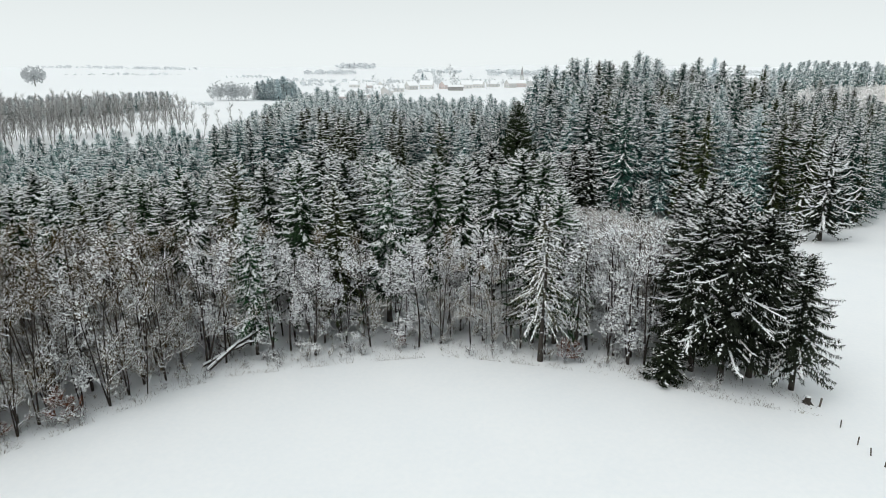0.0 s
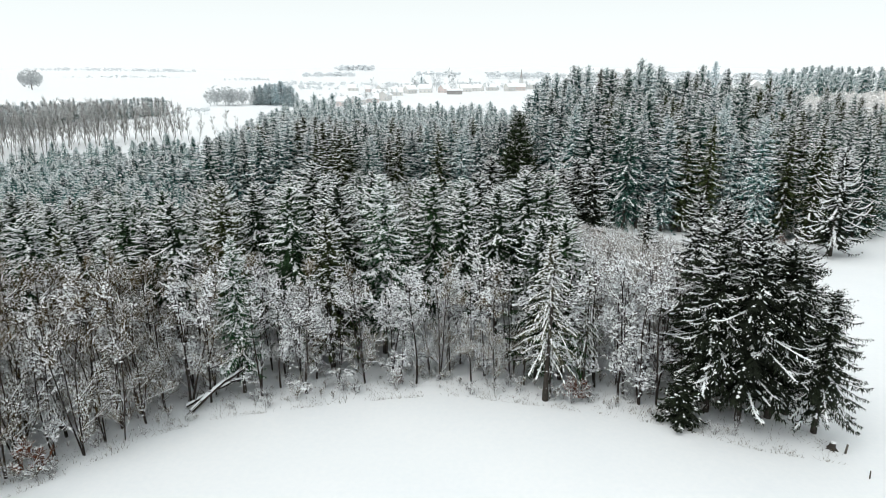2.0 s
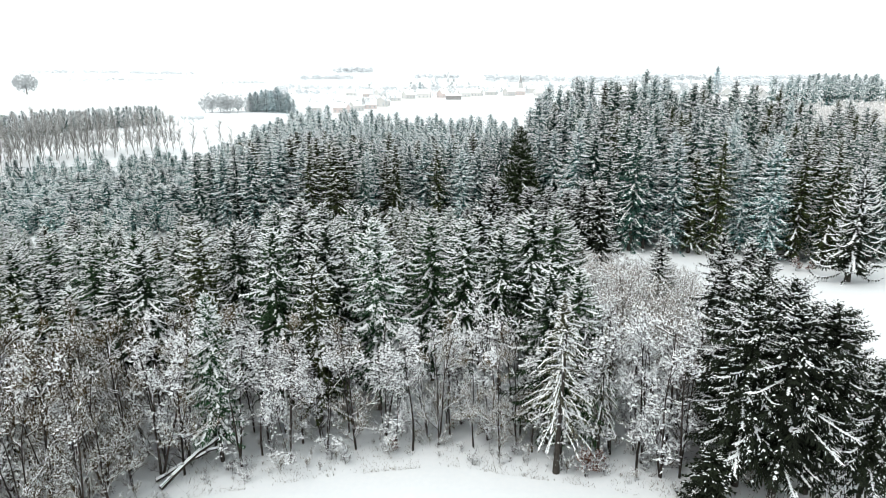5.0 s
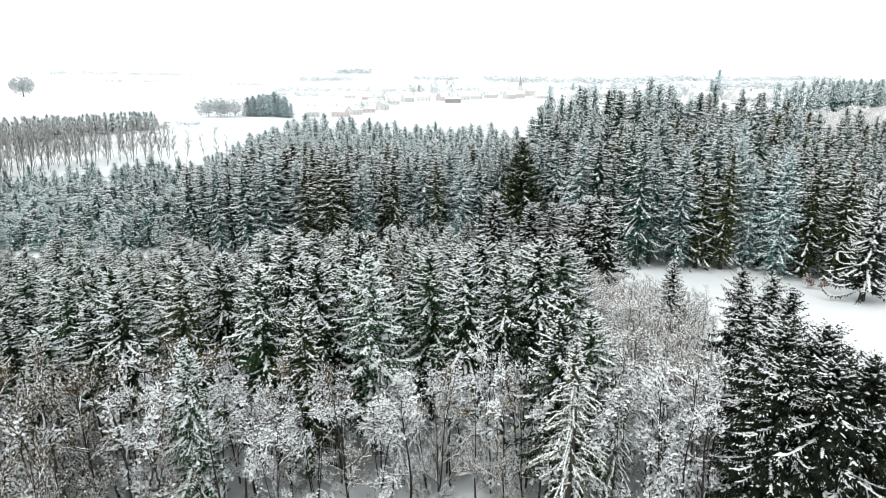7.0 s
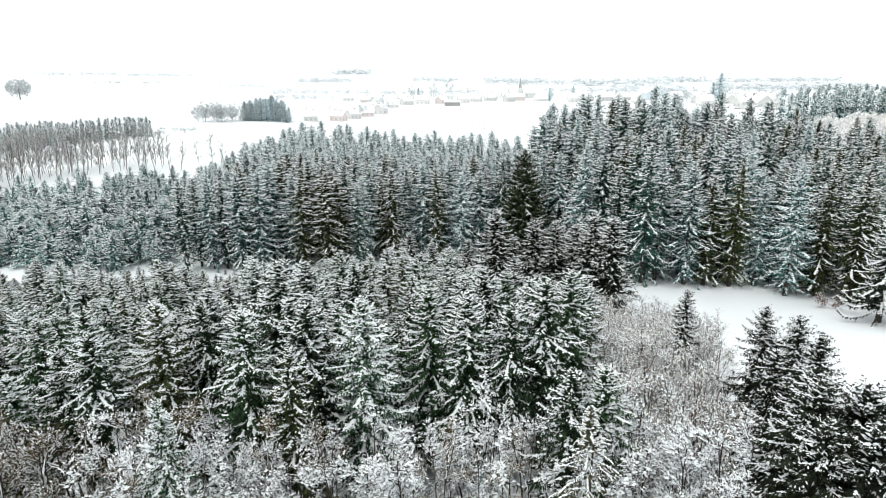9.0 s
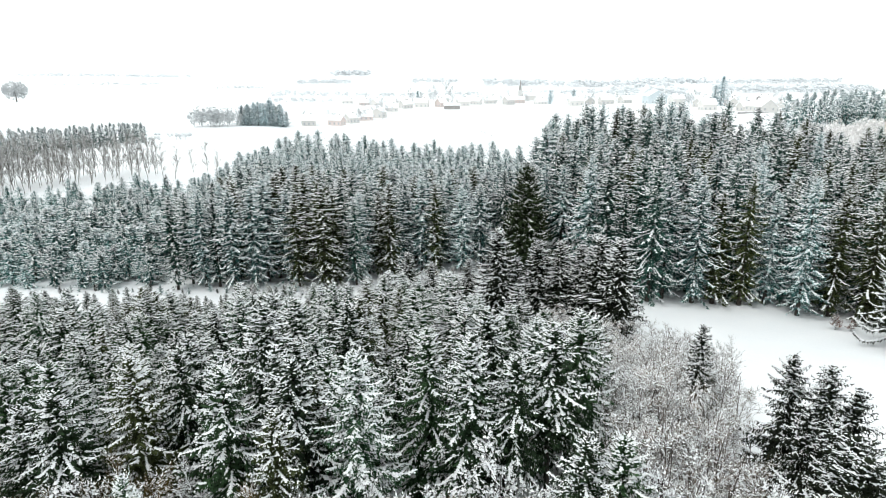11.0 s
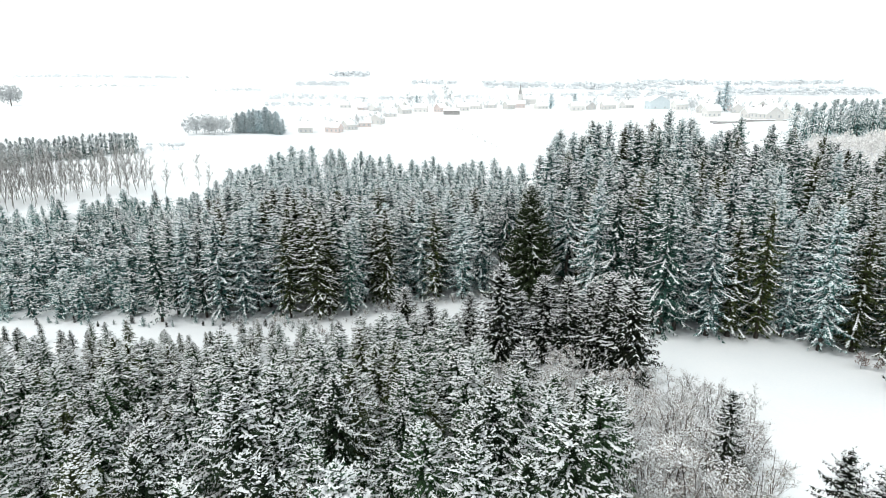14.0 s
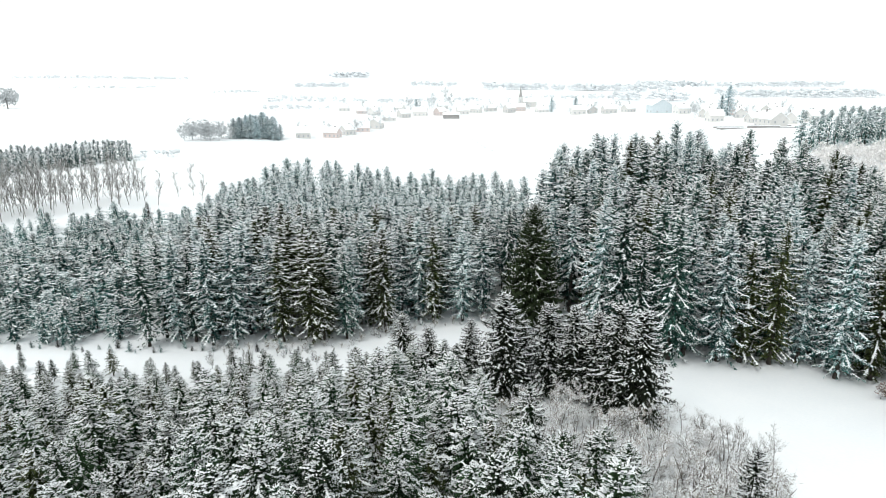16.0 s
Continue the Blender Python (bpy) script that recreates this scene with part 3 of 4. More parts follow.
plant_patterns = [conifer("plantation_spruce", rng, 22.0, 2.8 * k, m, whorls=30, per=6, snow=s, droop=0.4, clear=0.06, trunk_r=0.2, full=0.38, ragged=0.3, curl=0.2, pitch=0.38, blade=0.13, lump=1.4, ridge=1.3, patchy=p, taper=0.52)
                  for k, m, s, p in ((1.0, NEEDLE_FROST, 0.74, False), (0.95, NEEDLE_TALL, 0.62, True), (1.1, NEEDLE_FROST, 0.86, False), (1.0, NEEDLE_OLIVE, 0.45, True))]
hoar_patterns = [conifer("frosted_spruce", rng, 10.0, 2.5 * k, NEEDLE_HOAR, whorls=15, per=6, snow=s, droop=0.25, clear=0.05, trunk_r=0.13, full=0.7, ragged=0.5, pitch=0.36, blade=0.11, lump=1.3, ridge=1.3, taper=0.48) for k, s in ((1.0, 0.85), (1.2, 0.6))]
# conifers of copse and village, with the haze in their needle colour
copse_patterns = [conifer("rimed_conifer", rng, 10.0, 2.9 * k, NEEDLE_HAZE, whorls=17, per=7, snow=0.5, droop=0.35, clear=0.05, trunk_r=0.13, full=0.9, ragged=0.3, pitch=0.42, blade=0.2) for k in (1.0, 1.15)]
lone_dark = conifer("broad_dark_spruce", rng, 27.0, 6.6, NEEDLE_GLOOM, whorls=54, per=9, snow=0.26, patchy=True, droop=0.3, clear=0.04, trunk_r=0.4, full=0.7, pitch=0.34, blade=0.2, fan=1.15, hang=1.2, ridge=1.0, curl=0.3, ragged=0.2, taper=0.62)
broad_pattern = conifer("broad_spruce", rng, 21.0, 7.0, NEEDLE_BLACK, whorls=21, per=8, snow=0.95, droop=0.38, clear=0.1, curl=0.42, gappy=0.04, trunk_r=0.4, full=0.85, fan=0.65, pitch=0.36, blade=0.11, ridge=1.6, lump=0.9)
pale_pattern = conifer("pale_spruce", rng, 17.0, 3.5, NEEDLE_PALE, whorls=27, per=6, snow=0.85, droop=0.36, clear=0.26, gappy=0.12, full=0.75, ragged=0.4, fan=0.6, pitch=0.24, blade=0.04, ridge=0.75, lump=1.2, curl=-0.12, hang=1.5, bare=0.2)
bush_pattern = conifer("yew_bush", rng, 3.8, 1.5, NEEDLE_BLACK, whorls=14, per=10, snow=0.0, droop=0.25, clear=0.02, trunk_r=0.12, full=0.6, pitch=0.16, blade=0.07, taper=0.4, ragged=0.2)
brown_patterns = [broadleaf("bare_tree", rng, 15.0, 2.5, BARK_GREY, TWIG_BROWN, limbs=17, boughs=5, twigs=6, sprays=5, snow=1.0, puffs=0.6, puff=0.85, free=0.6, stems=s, clear=c, up=0.9, twig_r=0.011, fleck=1.1, girth=0.8) for s, c in ((1, 0.08), (2, 0.07), (3, 0.06))]
grey_patterns = [broadleaf("bare_tree", rng, 14.0, 2.4, BARK_GREY, TWIG_GREY, limbs=17, boughs=5, twigs=6, sprays=3, snow=0.85, puffs=0.95, puff=1.4, stems=s, clear=c, up=0.4, twig_r=0.011, fleck=1.4, girth=0.8) for s, c in ((1, 0.12), (2, 0.10), (3, 0.09))]
white_patterns = [broadleaf("bare_tree", rng, 14.0, 2.0, BARK_GREY, TWIG_GREY, limbs=17, boughs=5, twigs=5, sprays=3, snow=1.0, puffs=1.0, puff=1.35, stems=s, up=0.7, clear=0.12, twig_r=0.011, fleck=1.4) for s in (1, 2)]
brush_patterns = [broadleaf("frosted_bare_tree", rng, 14.0, 2.4, BARK_PALE, t, limbs=15, boughs=5, twigs=5, sprays=3, snow=0.85, puffs=0.7, puff=1.0, free=0.35, stems=s, up=0.9, clear=0.12, twig_r=0.010, fleck=1.2) for s, t in ((1, TWIG_PINK), (2, TWIG_BROWN), (2, TWIG_PINK), (3, TWIG_FROST))]
birch_patterns = [broadleaf("slender_bare_tree", rng, 15.0, 2.6, BARK_PALE, TWIG_FROST, limbs=16, boughs=4, twigs=4, sprays=2, snow=0.9, puffs=0.6, clear=0.2, twig_r=0.018, up=1.8, girth=0.6) for _ in range(3)]
shrub_patterns = [broadleaf("shrub", rng, 2.2, 0.8, BARK_GREY, t, joined=True, limbs=9, boughs=3, twigs=3, sprays=1, snow=0.5, puffs=0.2, stems=4, clear=0.1, twig_r=0.012, up=1.0) for t in (TWIG_GREY, TWIG_BROWN)]
rust_pattern = broadleaf("leafy_shrub", rng, 2.2, 0.9, BARK_GREY, RUST, joined=True, limbs=12, boughs=4, twigs=4, sprays=4, snow=0.5, puffs=0.2, stems=4, clear=0.05, twig_r=0.03, up=0.6)
# village trees, paled by haze in the twig colour
haze_patterns = [broadleaf("rimed_tree", rng, 12.0, 3.4, TWIG_MIST, TWIG_MIST, limbs=12, boughs=4, twigs=4, sprays=2, snow=0.2, puffs=0.2, clear=0.12, twig_r=0.05, up=0.5) for _ in range(2)]
USED = set()
taken = []


def plant(pattern, own_h, x, y, h, wide=1.0, turn=None, label="", category="", group="", tilt=0.0):
    """A tree of height h at (x, y); the pattern itself takes the first place."""
    k = h / own_h
    m = pose(x, y, foot(x, y) - 0.05, tilt, 0, rng.uniform(0, 360) if turn is None else turn) @ Matrix.Diagonal((k * wide, k * wide, k, 1))
    if pattern.name in USED:
        ob = copy_thing(pattern, m @ Matrix.Diagonal((*(1 / v for v in pattern.scale), 1)))
    else:
        USED.add(pattern.name)
        pattern.matrix_basis = m
        ob = pattern
    return tagged(ob, label, category, group)


def pick(some):
    return some[int(rng.integers(len(some)))]


# ---- near spruces behind the broad-leaved belt: tops that stand out ----
NEAR = [(-32, 75, 18.8), (-24.6, 73.5, 20), (-22.9, 81, 18.6), (-11.5, 72.5, 20.3), (-6.6, 72, 21), (-1, 79, 19.8), (2.6, 75.5, 20),
        (10.1, 65, 17.8), (12.6, 64.9, 18), (-26.5, 77, 18.9), (-13.5, 75.3, 19.7), (3.1, 81, 18.5), (9.6, 84.8, 18.3), (-16.5, 71, 20.2),
        (-16.3, 93.6, 17.3), (-9.3, 88, 19), (8.3, 95.9, 15.6), (-12.1, 68.5, 18), (-33, 72, 16.5), (-41, 72, 15), (-49, 76, 14.5), (14, 84.5, 19.2), (17.5, 93, 15.2), (12, 95, 15.4), (18, 102, 11.5)]
for x, y, top in NEAR:
    taken.append((x, y))
    plant(near_patterns[(1, 4, 2, 5, 1, 0, 4, 3)[len(taken) % 8]], 20.0, x, y, top - foot(x, y), rng.uniform(0.9, 1.05), label="dark green spruce laden with fresh snow in the wood", category="spruce", group="spruces of the near wood")


def edge_y(x):
    return float(np.interp(x, [-75, -60, -44, -36.5, -30.5, -26, -22, -11, 0, 10, 21, 28, 36], [22, 31, 38.5, 44.5, 50.6, 56.3, 59, 61.5, 62.8, 60.5, 57.5, 54, 52.5]))


# front corner of dark spruces by the open meadow
CORNER = [(26, 59, 17.5), (26.8, 61.5, 19), (28.6, 57.6, 18), (29, 65.7, 18), (31.1, 77.7, 18.5), (33.3, 75.9, 18.5), (33.1, 72, 18.5), (32.1, 58.6, 18),
          (34.3, 59.8, 17.2), (35.3, 56.3, 14.5), (30.2, 61.5, 19), (34.5, 65, 16), (28.8, 71, 17)]
for x, y, h in CORNER:
    taken.append((x, y))
    plant(pick(edge_patterns), 18.0, x, y, h, rng.uniform(0.9, 1.1), label="dark old spruce with drooping snowy boughs at the wood's corner", category="spruce", group="spruces at the wood's corner")
plant(pale_pattern, 17.0, 10.4, 60.2, 17.2, 1.0, label="pale thinning spruce draped in snow at the wood's edge", category="spruce")
taken.append((10.4, 60.2))
plant(pale_pattern, 17.0, 14.6, 62.3, 13.5, 0.7, label="slim spruce thickly draped in snow at the wood's edge", category="spruce")
taken.append((14.6, 62.3))
plant(dark_patterns[0], 14.0, 30.8, 95.5, 14.6, 0.72, label="single small dark spruce among bare trees", category="spruce")
taken.append((30.8, 95.5))
DARK = [(10.5, 135, 18.5), (18, 136.5, 16), (21.6, 135, 16.2), (24.8, 132.4, 16), (27.2, 129.4, 18.2), (29.4, 125.5, 18.6), (29.8, 131.5, 16), (23, 138.5, 14.5), (5.8, 145, 10.5), (-5.9, 142, 12.5), (-1.5, 140, 11), (14.2, 139, 12.5)]
for x, y, h in DARK:
    taken.append((x, y))
    plant(pick(dark_patterns), 14.0, x, y, h, 1.1, label="dense dark spruce beside the snowy clearing", category="spruce", group="spruces by the clearing")
YOUNG = [(-41.6, 120.6, 6.5), (-66.6, 131, 6.5), (-57.6, 133, 7.5), (-47, 137.5, 6), (-30.3, 131, 7.5), (-14.8, 124, 10.5), (-20.2, 111, 12.5), (-17.4, 139, 7)]
for x, y, h in YOUNG:
    taken.append((x, y))
    plant(pick(young_patterns), 12.0, x, y, h, 1.15, label="young spruce covered in fresh snow", category="spruce", group="young spruces of the near wood")

plant(near_patterns[0], 20.0, -20.5, 62.8, 17.0, 0.72, label="slim snow-white spruce among bare trees", category="spruce")
taken.extend([(-20.5, 62.8), (-20.5, 60.6)])
BELT = [(-70, 30), (-60, 32), (-44, 39.5), (-36, 45.5), (-30, 51.5), (-26, 57.2), (-22, 60), (-11, 62.5), (0, 63.8), (10, 61.5), (21, 58.5), (24, 58.5), (22, 66), (10, 68.5), (0, 70), (-11, 69), (-20, 69.5), (-30, 67), (-40, 60), (-55, 52), (-75, 50)]
for x, y in scatter(BELT, 2.5, rng, taken, gap=1.3):
    if -27 < x < -17 and rng.random() < 0.6:
        some, h = white_patterns, rng.uniform(11.5, 15)
    elif x < -20:
        some, h = (brown_patterns if rng.random() < 0.9 else grey_patterns), rng.uniform(12.5, 16) * float(np.interp(x, [-40, -26], [1.2, 1.0]))
    elif x > 12:
        some, h = white_patterns, rng.uniform(12.5, 15.5)
    else:
        some, h = (grey_patterns if rng.random() < 0.75 else brown_patterns), rng.uniform(11.5, 15.5)
    plant(pick(some), 15.0 if some is brown_patterns else 14.0, x, y, h, rng.uniform(0.85, 1.15), tilt=rng.normal(0, 1.8), label="bare broad-leaved tree with snow along its twigs", category="tree", group="bare trees along the wood's edge")
BRUSH = [(12, 66), (24, 61), (27, 68), (29, 80), (34, 90), (41, 108), (42, 118), (34, 123), (26, 123), (22, 129), (13, 131), (9, 126), (10, 118), (19, 108), (20.5, 96), (16.5, 82), (13, 74)]
for x, y in scatter(BRUSH, 2.5, rng, taken, gap=1.3):
    h = float(np.interp(y, [60, 80, 100, 125], [14.5, 11.5, 8.5, 6])) * rng.uniform(0.8, 1.15)
    if math.hypot(x - 30.8, (y - 92) * 0.5) < 2.6:
        h *= 0.6
    plant(pick(brush_patterns), 14.0, x, y, h, rng.uniform(0.85, 1.15) * float(np.interp(y, [70, 90], [1.0, 1.6])), label="slender bare tree furred with snow by the clearing", category="tree", group="bare trees by the clearing")

# ---- inner part of the near wood ----
INNER = [(-110, 66), (-75, 52), (-55, 54), (-40, 62), (-30, 68), (-20, 70), (0, 71), (9, 70), (11, 82), (15, 96), (18, 103), (15, 109), (9, 116), (6, 128), (6, 139), (-8, 143), (-30, 146), (-55, 147), (-80, 148), (-105, 150), (-125, 140)]
for x, y in scatter(INNER, 4.2, rng, taken, gap=2.7):
    h = float(np.interp(y, [60, 84, 100, 116, 130, 143], [19.5, 19, 16, 13, 9.2, 6.5])) * rng.uniform(0.74, 1.15)
    if x < -12:
        h *= float(np.interp(y, [112, 124], [1.0, 0.87]))
    if x < -28 and y < 104:
        h *= 0.84
    if -15 < x < 16:
        h *= float(np.interp(y, [115, 128], [1.0, 1.2]))
    if x < -35:
        h *= float(np.interp(y, [70, 100, 120], [1.0, 0.95, 0.88]))
    if h > 14.5:
        plant(pick(near_patterns if y < edge_y(x) + 14 else deep_patterns), 20.0, x, y, h, rng.uniform(0.85, 1.12), label="green spruce with snow on every whorl", category="spruce", group="spruces of the near wood")
    else:
        plant(pick(young_patterns), 12.0, x, y, h, rng.uniform(0.95, 1.25), label="young spruce covered in fresh snow", category="spruce", group="young spruces of the near wood")

# ---- tall wood behind the clearing ----
TALL = [(70, 190, 32), (50.7, 195, 31.7), (66, 199, 31.7), (78, 204, 31), (58, 208, 30), (51, 211, 29.7), (40, 214, 28), (85, 196, 27.5), (94, 184, 27.5)]
for x, y, top in TALL:
    taken.append((x, y))
    plant(pick(back_patterns), 28.0, x, y, top - 1.0 - foot(x, y), 1.1, label="tall dark spruce dusted with snow", category="spruce", group="tall spruces behind the clearing")
plant(broad_pattern, 21.0, 80.6, 129.5, 22.5, 1.0, label="broad spruce with long snow-laden sweeping boughs", category="spruce")
taken.append((80.6, 129.5))
plant(lone_dark, 27.0, 20.0, 170, 26.5, 1.0, label="broad dark spruce nearly free of snow", category="spruce")
taken.extend([(20, 170), (15.5, 171), (24.5, 171), (20, 175), (17, 167), (23, 167)])
for x, y, h in [(26, 180, 25), (29.5, 176, 25), (23, 183, 24), (16, 180, 23), (11, 179, 22)]:
    taken.append((x, y))
    plant(pick(back_patterns), 28.0, x, y, h, 1.1, label="tall dark spruce dusted with snow", category="spruce", group="tall spruces behind the clearing")
BACK = [(23, 186), (30, 170), (41, 153), (52, 155), (65, 151), (77, 145), (86, 138), (101, 148), (117, 164), (150, 186), (140, 205), (100, 212), (60, 217), (27, 209)]
for x, y in scatter(BACK, 5.2, rng, taken, gap=3.0):
    if math.hypot(x - 20, y - 169) < 7.5:
        continue
    h = float(np.interp(y, [140, 165, 190, 215], [27.5, 31.5, 36.5, 36.5])) * rng.uniform(0.82, 1.03) * float(np.interp(x, [22, 42, 82, 98, 130], [0.84, 1, 1, 0.9, 0.76]))
    fore = y < float(np.interp(x, [24, 41, 52, 65, 77, 86, 101, 117, 150], [183, 153, 156, 151, 145, 138, 148, 164, 186])) + 11
    some = tall_patterns if fore else back_patterns
    plant(some[(4, 2, 4)[int(rng.integers(3))]] if x > 80 else pick(some), 28.0, x, y, h, rng.uniform(0.95, 1.25), label="tall dark spruce dusted with snow", category="spruce", group="tall spruces behind the clearing")

# ---- spruce plantation across the lane ----
ROWS_H = [(-58, 156), (-40, 159), (-20, 160), (-10, 167), (9, 172), (18, 174), (24, 212), (-10, 222), (-45, 236), (-60, 222), (-72, 200), (-64, 175)]
plant(plant_patterns[1], 22.0, -57, 158.5, 21, 1.25, label="dark spruce at the plantation's corner", category="spruce")
taken.append((-57, 158.5))
rest = []
for x, y in scatter(ROWS_H, 4.2, rng, taken, gap=2.6):
    if math.hypot(x - 20, y - 169) < 7.5:
        continue
    h = float(np.interp(y, [160, 185, 230], [21.3, 23.4, 23.7])) * rng.uniform(0.92, 1.04) * float(np.interp(x, [-72, -60, -48, -40, -15], [0.66, 0.88, 1.05, 1.1, 1.0]))
    if y > 186:
        rest.append((x, y, h))
        continue
    plant(pick(plant_patterns), 22.0, x, y, h, rng.uniform(1.05, 1.35), label="even-aged spruce frosted with snow in the plantation", category="spruce", group="spruces of the plantation")
LEFT = [(-150, 160), (-100, 160), (-60, 161), (-66, 178), (-74, 200), (-70, 216), (-80, 232), (-100, 236), (-125, 223), (-150, 210)]
for x, y in scatter(LEFT, 4.4, rng, taken, gap=2.4):
    h = float(np.interp(y, [160, 185, 225], [9.5, 11.5, 7.5])) * rng.uniform(0.6, 1.15) * float(np.interp(x, [-130, -88], [0.72, 1.0]))
    plant(pick(hoar_patterns), 10.0, x, y, h, rng.uniform(1.1, 1.6), label="small hoary spruce thick with snow", category="spruce", group="young frosted spruces")

# ---- slender trees on the bank ----
BANK = [(-185, 190), (-160, 204), (-145, 217), (-128, 229), (-112, 244), (-100, 252), (-104, 266), (-122, 262), (-145, 246), (-185, 226)]
for x, y in scatter(BANK, 3.7, rng, taken, gap=1.8):
    plant(pick(birch_patterns), 15.0, x, y, rng.uniform(0.78, 1.06) * float(np.interp(x, [-145, -104], [17.5, 15])), rng.uniform(0.85, 1.2), tilt=rng.normal(0, 2.0), label="slender bare tree on the snowy bank", category="tree", group="slender trees on the bank")


for x, y, h in [(-91, 276, 13), (-86, 270, 12), (-95, 272, 10), (-87.5, 233, 7), (-100, 256, 14), (-97, 259, 13)]:
    plant(pick(birch_patterns), 15.0, x, y, h, 1.1, label="single bare tree in the open snow", category="tree", group="slender trees on the bank")

# ---- what nobody could count: woods as joined meshes ----
def wood(name, places, patterns, mats, label, category):
    """Many trees in one mesh. patterns: arrays with their own height."""
    soup = Soup()
    for x, y, h in places:
        (v, f, m), own = patterns[int(rng.integers(len(patterns)))]
        k, a = h / own, rng.uniform(0, 6.283)
        c, s = math.cos(a) * k, math.sin(a) * k
        w = np.stack([v[:, 0] * c - v[:, 1] * s + x, v[:, 0] * s + v[:, 1] * c + y, v[:, 2] * k + foot(x, y) - 0.1], -1)
        for i in np.unique(m):
            soup.add(w if i == m.min() else np.zeros((0, 3)), f[m == i] - (0 if i == m.min() else len(w)), int(i))
    return tagged(new(name, soup.mesh(name, mats)), label, category, kind="stuff")


def stemmed(rng, h, reach, trunk_r, **shape):
    v, f, m = spruce_arrays(rng, h, reach, **shape)
    soup = Soup()
    tubes(soup, [[0, 0, -0.5]], [[0, 0, h * 0.6]], [trunk_r], [trunk_r * 0.5], 5, 2)
    v2, f2, m2 = soup.arrays()
    return (np.concatenate([v, v2]), np.concatenate([f, f2 + len(v)]), np.concatenate([m, m2])), h


def leafless(rng, h, spread, count, size, flat=1.0):
    """A small far-off bare tree: stem, a few limbs and a loose crown of fine twig tufts."""
    soup = Soup()
    tubes(soup, [[0, 0, -0.4]], [[0, 0, h * 0.7]], [0.02 * h], [0.008 * h], 4, 0)
    a, r = rng.uniform(0, 6.283, count), spread * rng.random(count) ** 0.45
    zz = h * (0.52 + 0.46 * rng.uniform(-1, 1, count) * np.sqrt(np.clip(1 - (r / spread) ** 2, 0.05, 1)))
    c = np.stack([np.cos(a) * r, np.sin(a) * r, zz], -1)
    for k in range(0, count, 6):
        p = np.array([0, 0, h * rng.uniform(0.3, 0.6)])
        tubes(soup, [p], [c[k]], [0.006 * h], [0.003 * h], 3, 0)
    d1, d2 = rng.normal(0, size, (count, 3)), rng.normal(0, size * 0.45, (count, 3))
    d1[:, 2] = np.abs(d1[:, 2]) + size * 0.4
    d1[:, 2], d2[:, 2] = flat * d1[:, 2], flat * d2[:, 2]
    q = np.arange(count)[:, None] * 3
    soup.add(np.stack([c - d2, c + d2, c + d1], 1), np.concatenate([q, q + 1, q + 2], 1), 0)
    return soup.arrays(), h


far_spruce = [stemmed(rng, 22.0, 3.4, 0.2, whorls=15, per=6, snow=s, droop=0.38, clear=0.3, full=0.42, ragged=0.35, pitch=0.6, blade=0.2, lump=1.4, ridge=1.4, taper=0.52) for s in (0.7, 0.85, 0.75)]
wood("plantation_interior", rest, far_spruce, [NEEDLE_FROST, SNOW, BARK], "close rows of frosted spruces filling the plantation", "spruce wood")

# conifers behind the slender trees of the bank
HIGH = [(-225, 272), (-178, 284), (-163, 314), (-147, 331), (-139, 334), (-146, 346), (-170, 338), (-200, 312), (-235, 296)]
far_bushy = [stemmed(rng, 12.0, 3.7, 0.16, whorls=8, per=5, snow=0.85, droop=0.4, clear=0.05, full=0.8, ragged=0.3, pitch=0.7, blade=0.26, lump=1.4, ridge=1.4, taper=0.5) for _ in range(2)]
wood("conifer_strip", [(x, y, rng.uniform(7.5, 10)) for x, y in scatter(HIGH, 3.2, rng, taken)], far_bushy, [NEEDLE_FROST, SNOW, BARK], "strip of small frosted conifers along the bank's crest", "conifers")

# small copse in the open field
for k in range(38):
    x, y = -123 + 26 * (k + rng.random()) / 38, rng.uniform(426, 442)
    plant(pick(copse_patterns), 10.0, x, y, rng.uniform(11, 16) * (1 - 0.3 * abs((x + 110) / 13) ** 3), 1.3, label="haze-pale conifer in a small field copse", category="conifer", group="copse in the field")
far_bare = [leafless(rng, 12.0, 4.2, 150, 0.75) for _ in range(3)]
wood("copse_fringe", [(rng.uniform(-150, -122), rng.uniform(412, 432), rng.uniform(7, 13)) for _ in range(16)], far_bare, [TWIG_MIST], "haze-grey bare trees beside the field copse", "bare trees")

# ---- far right: pale thicket and a row of conifers above it ----
RIGHT = [(145, 305), (170, 296), (215, 305), (290, 330), (285, 350), (210, 330), (160, 322)]
wood("conifer_row", [(x, y, rng.uniform(10, 15)) for x, y in scatter(RIGHT, 4.8, rng, taken)], far_bushy, [NEEDLE_FROST, SNOW, BARK], "row of snowy conifers above the thicket", "conifers")
THICKET = [(128, 262), (150, 246), (230, 250), (280, 290), (260, 312), (200, 296), (165, 290), (140, 292)]
wood("pale_thicket", [(x, y, rng.uniform(4.5, 7.5)) for x, y in scatter(THICKET, 3.6, rng, taken)], far_bare, [TWIG_THICKET], "bare thicket in haze-pale colour", "bare trees")


# ---- the village ----
def box(bm, x0, y0, z0, x1, y1, z1):
    v = [bm.verts.new(p) for p in ((x0, y0, z0), (x1, y0, z0), (x1, y1, z0), (x0, y1, z0), (x0, y0, z1), (x1, y0, z1), (x1, y1, z1), (x0, y1, z1))]
    for q in ((0, 3, 2, 1), (4, 5, 6, 7), (0, 1, 5, 4), (1, 2, 6, 5), (2, 3, 7, 6), (3, 0, 4, 7)):
        bm.faces.new([v[i] for i in q])


def box_mesh(name, dims, mat):
    bm = bmesh.new()
    box(bm, *dims)
    return from_bm(name, bm, mat)


